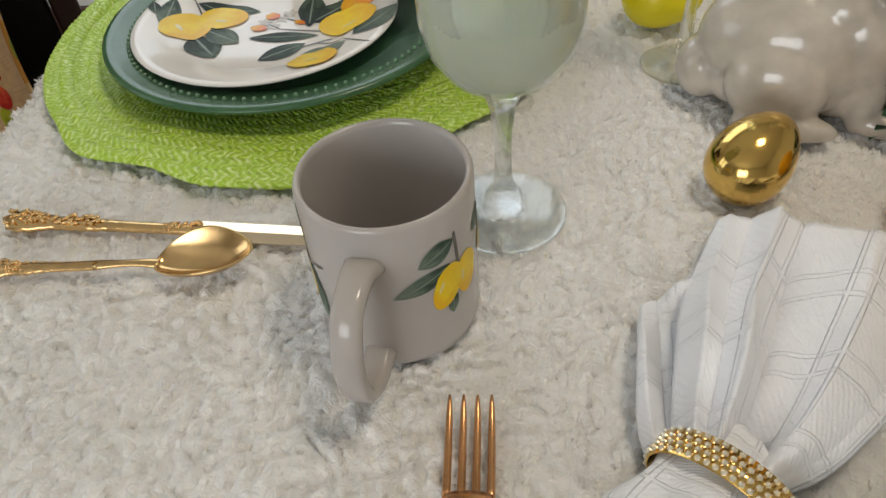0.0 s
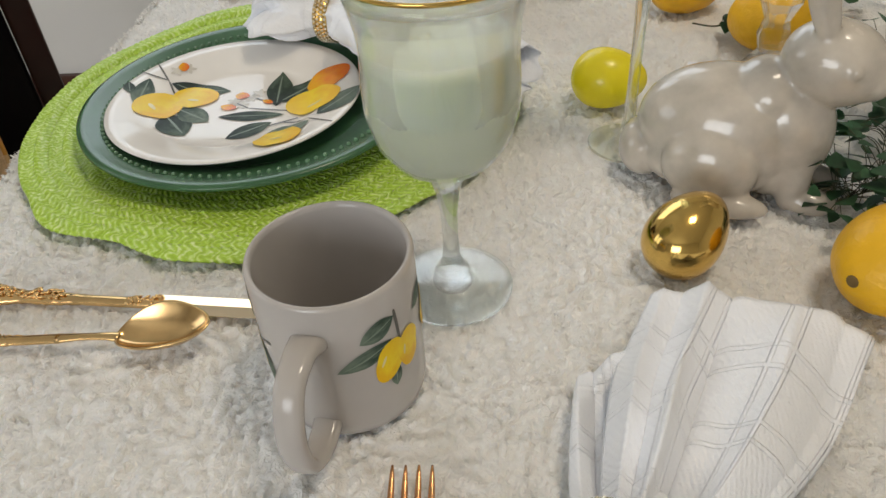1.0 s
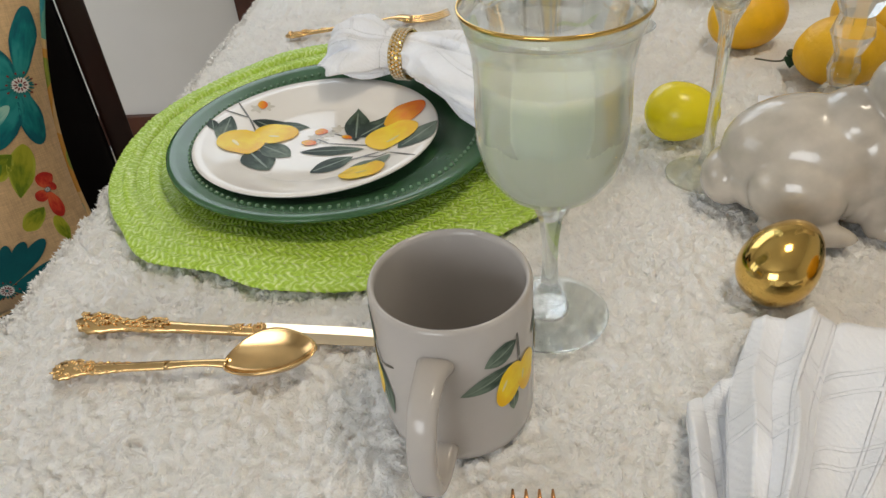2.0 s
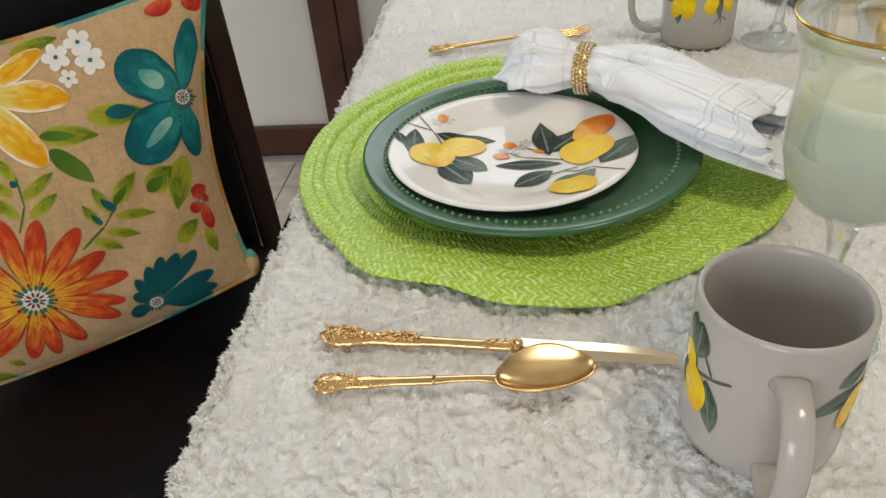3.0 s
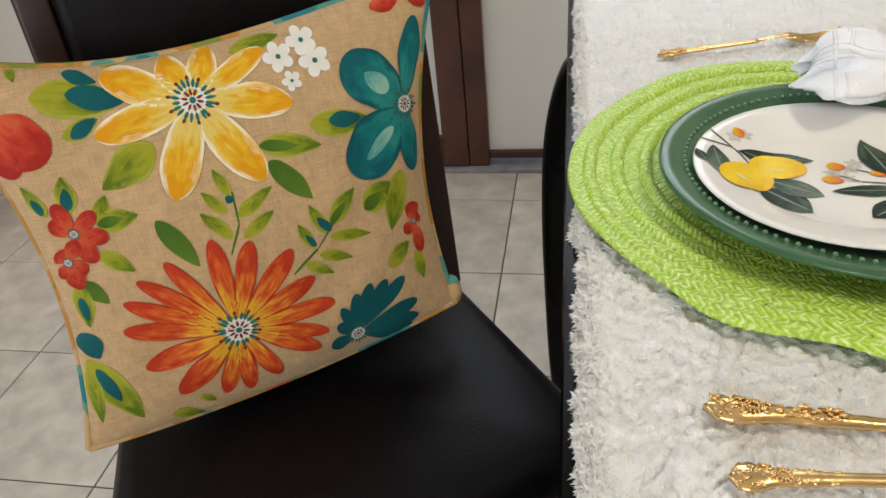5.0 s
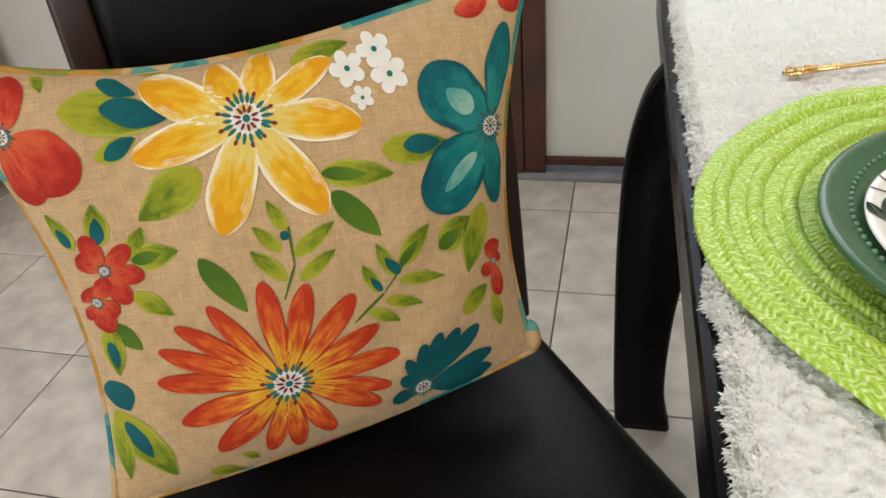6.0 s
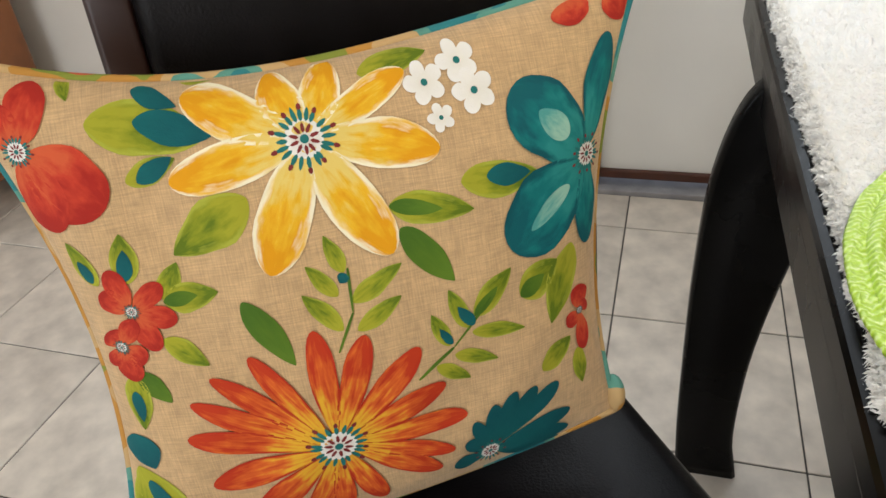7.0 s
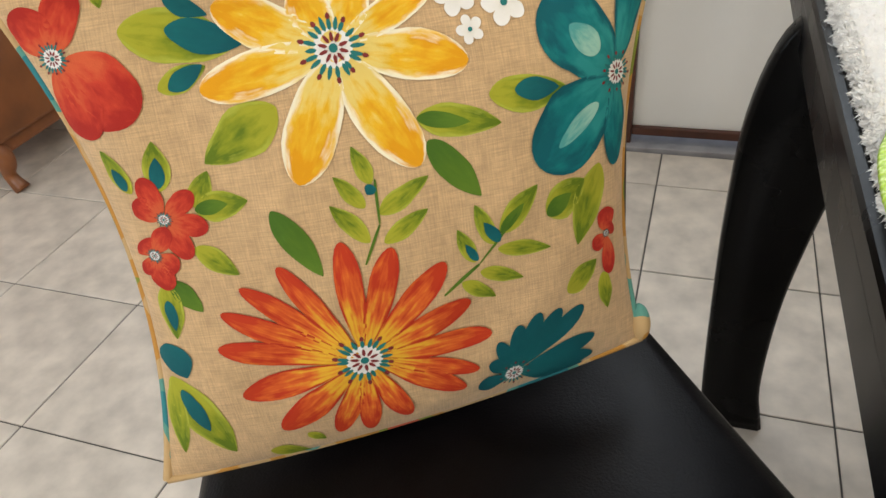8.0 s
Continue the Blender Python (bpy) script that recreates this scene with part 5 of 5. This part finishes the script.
def napkin_ring(at, direction, r, rz, label):
    m = Matrix.Translation(at) @ Vector(direction).to_track_quat("Z", "Y").to_matrix().to_4x4()
    ob = thing("napkin_ring", m, label, "napkin ring", "napkin rings")
    up = m.to_3x3().inverted() @ Vector((0, 0, 1))
    ph = math.atan2(up.y, up.x)
    rad = lambda a: 1 / math.sqrt((math.cos(a - ph) / rz) ** 2 + (math.sin(a - ph) / r) ** 2)
    ring = []
    for z0, k in ((-0.0078, 1.0), (-0.0078, 1.03), (0.0078, 1.03), (0.0078, 1.0)):
        ring.append([(rad(a) * k * math.cos(a), rad(a) * k * math.sin(a), z0) for a in [2 * math.pi * i / 72 for i in range(72)]])
    part("band", rings(ring + ring[:1]), M_GOLDBRIGHT, ob, "gold band")
    bm, bs = bmesh.new(), bmesh.new()
    cnt = int(2 * math.pi * (r + rz) / 2 / 0.0042)
    for row in range(4):
        for i in range(cnt):
            a = 2 * math.pi * (i + 0.5 * (row % 2)) / cnt
            c = (rad(a) * 1.045 * math.cos(a), rad(a) * 1.045 * math.sin(a), -0.006 + 0.004 * row)
            bmesh.ops.create_icosphere(bm, subdivisions=1, radius=0.00165, matrix=Matrix.Translation(c))
            c2 = (rad(a + 0.05) * 1.035 * math.cos(a + 0.05), rad(a + 0.05) * 1.035 * math.sin(a + 0.05), -0.004 + 0.004 * row)
            if row < 3:
                bmesh.ops.create_icosphere(bs, subdivisions=1, radius=0.0010, matrix=Matrix.Translation(c2))
    part("rhinestone", bm, M_RHINE, ob, "rows of clear sparkling stones", False)["kind"] = "stuff"
    part("bead", bs, M_GOLD, ob, "small gold beads", False)["kind"] = "stuff"
    return ob


napkin("napkin", [(-0.012, 0.952, 0.803), (0.006, 0.948, 0.812), (0.030, 0.944, 0.812), (0.068, 0.937, 0.811), (0.118, 0.918, 0.812), (0.175, 0.856, 0.810), (0.245, 0.802, 0.803)],
       (0.020, 0.034, 0.034, 0.0235, 0.046, 0.056, 0.052), (0.010, 0.022, 0.024, 0.021, 0.027, 0.026, 0.018), 0.7885, 1.3, "white damask napkin gathered in a jewelled ring, on the plates", (0.8, 1.05, 0.8, 0.12, 0.8, 0.95, 0.8))
napkin_ring((0.068, 0.937, 0.811), (0.97, -0.24, 0.02), 0.0265, 0.0245, "gold napkin ring set with rhinestones round a white napkin")
def fan(left, right, bulge, folds, swell, crown, low, seed, lift=0.0):
    """A sheet of cloth that opens out between a left and a right edge; folds: (where across, width, height) of each soft pleat."""
    n, m = 60, 120
    A, B = spline(left, n), spline(right, n)
    bm = bmesh.new()
    uv = bm.loops.layers.uv.verify()
    vs, uvs = [], {}
    for i in range(n + 1):
        f = i / n
        d = (A[min(i + 1, n)] + B[min(i + 1, n)] - A[max(i - 1, 0)] - B[max(i - 1, 0)]).normalized()
        row = []
        for j in range(m + 1):
            b = j / m
            p = A[i].lerp(B[i], b) + d * bulge * f * (4 * b * (1 - b)) ** 0.7
            z = crown * (4 * b * (1 - b)) ** 0.6 * math.sin(math.pi * (0.22 + 0.62 * f))
            for c, w, h in folds:
                x = (b - c - 0.05 * math.sin(3 * f + seed)) / w
                z += h * (0.35 + 0.65 * math.sin(math.pi * min(1, 0.15 + 0.75 * f))) * (math.exp(-1.3 * abs(x)) - 0.5 * math.exp(-abs(x - 1.3) * 2.5))
            z += swell * noise.noise(Vector((b * 2.5, f * 2.5, seed))) + 0.0030 * noise.noise(Vector((b * 7, f * 6, seed)))
            p.z = max(p.z + z + lift, low + 0.0006 * noise.noise(p * 60))
            v = bm.verts.new(p)
            uvs[v] = (f * 0.85 + 0.03 * b, b * 0.62)
            row.append(v)
        vs.append(row)
    for r0, r1 in zip(vs, vs[1:]):
        for j in range(m):
            fc = bm.faces.new((r0[j], r0[j + 1], r1[j + 1], r1[j]))
            for lp in fc.loops:
                lp[uv].uv = uvs[lp.vert]
    return bm


nap = thing("napkin", (0.327, 0.394, 0.757), "white damask napkin fanning out of a jewelled ring", "napkin", "napkins")
bpy.context.view_layer.update()
g = napkin("gathered_end", [(0.285, 0.330, 0.772), (0.303, 0.358, 0.776), (0.322, 0.387, 0.779), (0.327, 0.394, 0.779), (0.333, 0.405, 0.776)],
           (0.050, 0.038, 0.0285, 0.0280, 0.026), (0.022, 0.022, 0.020, 0.019, 0.014), 0.757, 4.1, "x", (0.5, 0.4, 0.22, 0.2, 0.2))
for key in ("label", "category", "group"):
    del g[key]
under(g, nap)
TOP_FOLD = fan([(0.312, 0.400, 0.774), (0.312, 0.440, 0.768), (0.324, 0.510, 0.763), (0.352, 0.578, 0.764)],
               [(0.345, 0.392, 0.774), (0.388, 0.420, 0.764), (0.437, 0.476, 0.762), (0.482, 0.552, 0.761)], 0.004,
               ((0.06, 0.07, 0.012), (0.25, 0.09, 0.022), (0.66, 0.16, 0.010)), 0.024, 0.015, 0.758, 0.35)
LOW_FOLD = fan([(0.310, 0.402, 0.764), (0.297, 0.430, 0.760), (0.299, 0.485, 0.7585), (0.303, 0.512, 0.7585)],
               [(0.340, 0.394, 0.764), (0.352, 0.430, 0.760), (0.366, 0.500, 0.7585), (0.360, 0.540, 0.7585)], 0.004,
               ((0.07, 0.12, 0.011), (0.55, 0.18, 0.006)), 0.010, 0.008, 0.7565, 1.9)
for bm in (TOP_FOLD, LOW_FOLD):
    ob = wpart("fold", bm, M_NAPKIN, nap)
    md = ob.modifiers.new("thick", "SOLIDIFY")
    md.thickness, md.offset = 0.0011, 0
napkin_ring((0.327, 0.394, 0.779), (0.60, 0.80, 0.0), 0.0320, 0.0235, "gold napkin ring set with rhinestones, on a green plate")

# ---- middle of the table ----
def rabbit():
    bm = bmesh.new()
    parts = [((0.066, 0, 0.052), (0.066, 0.043, 0.049), 0), ((0.062, -0.034, 0.036), (0.036, 0.022, 0.032), 12), ((0.064, 0.030, 0.036), (0.036, 0.022, 0.032), 12), ((0.108, 0, 0.060), (0.034, 0.033, 0.046), -15),
             ((0.128, 0, 0.112), (0.036, 0.028, 0.030), 15), ((0.152, 0, 0.104), (0.017, 0.018, 0.016), 10), ((0.010, -0.002, 0.026), (0.022, 0.026, 0.025), 0), ((0.122, -0.017, 0.030), (0.013, 0.012, 0.034), 0),
             ((0.122, 0.017, 0.030), (0.013, 0.012, 0.034), 0), ((0.136, -0.018, 0.008), (0.022, 0.012, 0.010), 0), ((0.136, 0.018, 0.008), (0.022, 0.012, 0.010), 0), ((0.074, -0.046, 0.012), (0.036, 0.013, 0.010), 0),
             ((0.066, 0.036, 0.009), (0.038, 0.014, 0.010), 0), ((0.108, -0.013, 0.165), (0.010, 0.008, 0.042), -20), ((0.108, 0.013, 0.165), (0.010, 0.008, 0.042), -20), ((0.060, 0, 0.030), (0.060, 0.044, 0.030), 0), ((0.104, 0, 0.034), (0.032, 0.028, 0.034), 0), ((0.092, 0, 0.082), (0.030, 0.030, 0.028), 30),
             ((0.140, -0.024, 0.117), (0.005, 0.005, 0.005), 0)]
    for c, r, t in parts:
        bmesh.ops.create_icosphere(bm, subdivisions=4, radius=1, matrix=Matrix.Translation(c) @ Matrix.Rotation(radians(t), 4, "Y") @ Matrix.Diagonal((*r, 1)))
    ob = part("rabbit_statue", bm, M_PEARL)
    ob.matrix_world = Matrix.Translation((0.357, 0.755, CLOTH - 0.001)) @ Matrix.Rotation(radians(-17), 4, "Z")
    md = ob.modifiers.new("skin", "REMESH")
    md.mode, md.voxel_size, md.use_smooth_shade = "VOXEL", 0.002, True
    sm = ob.modifiers.new("soft", "SMOOTH")
    sm.iterations, sm.factor = 3, 0.5
    return tagged(ob, "glossy pearl-white ceramic rabbit sitting on the cloth", "statue")


rabbit()

flute = thing("champagne_flute", (0.356, 0.790, CLOTH), "clear slender champagne flute on the cloth", "glass")
part("glass_body", lathe([(0, 0.0005), (0.031, 0.0005), (0.0328, 0.0006), (0.0336, 0.0011), (0.0328, 0.0017), (0.031, 0.0020), (0.024, 0.0028), (0.012, 0.006), (0.0075, 0.011), (0.0055, 0.02), (0.0045, 0.06), (0.0048, 0.11), (0.006, 0.135), (0.012, 0.150), (0.019, 0.170), (0.024, 0.20), (0.026, 0.25),
                          (0.0252, 0.25), (0.0232, 0.20), (0.018, 0.171), (0.010, 0.152), (0, 0.147)], 64), M_GLASS, flute)


def lemon(at, axis, r, label, stalk=True):
    ob = thing("lemon", lying(at, axis), label, "lemon", "lemons")
    prof = []
    for i in range(41):
        a = math.pi * i / 40
        z = -math.cos(a) * r * 1.22
        k = math.sin(a) ** 0.85
        tip = max(0, abs(z) / (1.22 * r) - 0.86) / 0.14
        prof.append((r * k * (1 - 0.1 * tip), z * (1 + 0.06 * tip)))
    bm = lathe(prof, 48)
    for v in bm.verts:
        v.co *= 1 + 0.025 * noise.noise(v.co * 45)
    part("peel", bm, M_LEMON, ob)
    if stalk:
        bm = bmesh.new()
        bmesh.ops.create_uvsphere(bm, u_segments=12, v_segments=8, radius=0.0042, matrix=Matrix.Translation((0, 0, r * 1.285)) @ Matrix.Diagonal((1, 1, 0.35, 1)))
        part("stalk_end", bm, M_LEMONEND, ob, "dark dry stalk end")
    return ob


lemon((0.507, 0.602, 0.786), (-0.8, -0.55, 0.05), 0.036, "whole ripe lemon lying on the cloth")
lemon((0.446, 1.085, 0.787), (0.85, 0.4, 0.1), 0.037, "whole ripe lemon beside a vine sprig")
lemon((0.517, 0.975, 0.787), (0.9, -0.3, 0.1), 0.036, "whole ripe lemon behind a crystal candlestick")
lemon((0.575, 1.075, 0.787), (0.3, -0.9, 0.1), 0.036, "whole ripe lemon among the greenery")

cs = thing("candlestick", (0.498, 0.912, CLOTH), "cut crystal candlestick on the cloth", "candlestick")
part("crystal_body", lathe([(0, 0.0), (0.027, 0.0), (0.028, 0.006), (0.020, 0.018), (0.012, 0.03), (0.017, 0.045), (0.013, 0.060), (0.020, 0.080), (0.014, 0.098), (0.022, 0.115), (0.025, 0.15), (0.022, 0.16), (0.014, 0.158), (0.012, 0.135), (0, 0.132)], 9,
                           wave=lambda a, z: 0.10 * math.cos(9 * a + 60 * z)), M_CRYSTAL, cs, smooth=False)
bx = thing("gift_box", Matrix.Translation((0.438, 0.885, CLOTH)) @ Matrix.Rotation(radians(-12), 4, "Z"), "tiny white box with gold sides", "box")
part("body", box(-0.019, 0.019, -0.015, 0.015, 0, 0.019, 0.001), M_GOLD, bx, "gold foil sides", False)
part("lid", box(-0.0195, 0.0195, -0.0155, 0.0155, 0.0192, 0.022, 0.001), M_NAPKIN, bx, "white top", False)


def leaf_mesh():
    bm = bmesh.new()
    blade(bm, (0, 0), (0.016, 0), 0.013, lambda x, y: Vector((x, y, 0.18 * abs(y) - 9 * (x - 0.006) ** 2 * 0.6)), k=0.62, n=6, m=4, blunt=0.8)
    me = bpy.data.meshes.new("leaf")
    bm.to_mesh(me)
    bm.free()
    for p in me.polygons:
        p.use_smooth = True
    me.materials.append(M_LEAF)
    return me


LEAFMESH = leaf_mesh()
M_BERRY = mat("dark_green_berry", (0.02, 0.05, 0.02), 0.4, var=0.3, scale=90)


def vine(path, seed, label, count, berries=0, spread=0.024, name="vine_sprig"):
    rng = random.Random(seed)
    ob = thing(name, path[0], label, "vine", "greenery")
    o = Vector(path[0])
    P = spline([Vector(p) - o for p in path], 40)
    part("stem", tube(P, 0.0009, 6), M_STEM, ob)
    for i in range(count):
        p = P[int(rng.random() * 40)]
        a = rng.uniform(0, 2 * math.pi)
        L = rng.uniform(0.3, 1) * spread
        q = p + Vector((math.cos(a) * L, math.sin(a) * L, rng.uniform(0.0, 0.8) * spread))
        q.z = max(q.z, 0.003)
        part("twig", tube(spline([p, (p + q) / 2 + Vector((0, 0, 0.005)), q], 6), 0.00035, 5), M_STEM, ob)
        lf = new("leaf", LEAFMESH)
        lf.parent = ob
        s = rng.uniform(0.8, 1.45)
        lf.matrix_local = Matrix.Translation(q) @ Euler((rng.uniform(-0.6, 0.6), rng.uniform(-0.5, 0.7), a + rng.uniform(-0.7, 0.7))).to_matrix().to_4x4() @ Matrix.Diagonal((s, s, s, 1))
    for i in range(berries):
        p = P[int(rng.random() * 40)] + Vector((rng.uniform(-0.02, 0.02), rng.uniform(-0.02, 0.01), rng.uniform(0.003, 0.01)))
        bm = bmesh.new()
        bmesh.ops.create_icosphere(bm, subdivisions=2, radius=0.0045, matrix=Matrix.Translation(p))
        part("berry", bm, M_BERRY, ob)
    return ob


vine([(0.498, 0.697, 0.757), (0.530, 0.712, 0.764), (0.556, 0.760, 0.775), (0.575, 0.83, 0.78), (0.60, 0.92, 0.77)], 1, "artificial ivy garland with small dark green leaves", 150, spread=0.045)
vine([(0.54, 0.66, 0.757), (0.575, 0.70, 0.765), (0.60, 0.78, 0.775), (0.63, 0.88, 0.77)], 4, "artificial ivy garland with small dark green leaves", 70, spread=0.045)
vine([(0.448, 1.032, 0.757), (0.468, 1.012, 0.762), (0.492, 1.022, 0.765), (0.52, 1.045, 0.760)], 2, "thin green sprig with berries and small leaves", 5, 5, 0.014)
vine([(0.535, 1.06, 0.757), (0.57, 1.04, 0.77), (0.61, 1.07, 0.77), (0.66, 1.10, 0.76)], 3, "artificial ivy garland with small dark green leaves", 35, 0, 0.035)

# ---- the other settings ----
far_mug = copy_thing(mug1, Matrix.Translation((0.217, 1.177, CLOTH)) @ Matrix.Rotation(radians(-96), 4, "Z"))
far_mug["label"] = "pale stoneware mug printed with lemons, beside a wine glass"
far_glass = goblet((0.312, 1.157, CLOTH), "empty clear stemmed glass with a gold rim", False)
green2 = copy_thing(green1, Matrix.Translation((0.468, 1.402, CLOTH + 0.003)))
green2["label"] = "dark green glazed charger plate under a lemon plate"
plate2 = copy_thing(plate1, Matrix.Translation((0.466, 1.402, CLOTH + 0.012)) @ Matrix.Rotation(radians(70), 4, "Z"))
plate2["label"] = "white salad plate printed with lemons, on a green plate"
green3 = copy_thing(green1, Matrix.Translation((0.450, 0.235, CLOTH + 0.001)))
green3["label"] = "dark green glazed charger plate half under a napkin"
plate3 = copy_thing(plate1, Matrix.Translation((0.452, 0.283, CLOTH + 0.010)) @ Matrix.Rotation(radians(200), 4, "Z"))
plate3["label"] = "white salad plate printed with lemons, beside a napkin"

# ---- floor tiles ----
M_TILE = mat("beige_glazed_tile", (0.68, 0.605, 0.52), 0.32, var=0.2, scale=14, bump=0.08, bump_scale=30, rvar=0.1)
nt = M_TILE.node_tree
oi, mr, hv = nt.nodes.new("ShaderNodeObjectInfo"), nt.nodes.new("ShaderNodeMapRange"), nt.nodes.new("ShaderNodeVectorMath")
mr.inputs["To Min"].default_value, mr.inputs["To Max"].default_value = 0.93, 1.05
nt.links.new(oi.outputs["Random"], mr.inputs["Value"])
hv.operation = "SCALE"
b = nt.nodes["Principled BSDF"]
src = b.inputs["Base Color"].links[0].from_socket
nt.links.new(src, hv.inputs[0])
nt.links.new(mr.outputs[0], hv.inputs["Scale"])
nt.links.new(hv.outputs[0], b.inputs["Base Color"])
PITCH, GX, GY, GAP = 0.3556, -0.337, 1.750, 0.0035


def tile_mesh(w, d):
    bm = box(-w / 2, w / 2, -d / 2, d / 2, -0.008, 0.0, 0.0012, 1)
    me = bpy.data.meshes.new("tile")
    bm.to_mesh(me)
    bm.free()
    me.materials.append(M_TILE)
    return me


shared = {}
i0, i1 = math.floor((X0 - GX) / PITCH), math.ceil((X1 - GX) / PITCH)
j0, j1 = math.floor((Y0 - GY) / PITCH), math.ceil((Y1 - GY) / PITCH)
for i in range(i0, i1):
    for j in range(j0, j1):
        a0, a1 = max(X0, GX + i * PITCH) + GAP / 2, min(X1, GX + (i + 1) * PITCH) - GAP / 2
        b0, b1 = max(Y0, GY + j * PITCH) + GAP / 2, min(Y1 - 0.032, GY + (j + 1) * PITCH) - GAP / 2
        if a1 - a0 < 0.02 or b1 - b0 < 0.02:
            continue
        key = (round(a1 - a0, 3), round(b1 - b0, 3))
        if key not in shared:
            shared[key] = tile_mesh(*key)
        t = new("tile", shared[key])
        t.parent = base
        q = Matrix.Rotation(radians(-0.9), 3, "Z") @ Vector(((a0 + a1) / 2 - GX, (b0 + b1) / 2 - GY, 0))
        t.location = (q.x + GX, q.y + GY, FLOOR)
        t.rotation_euler.z = radians(-0.9)
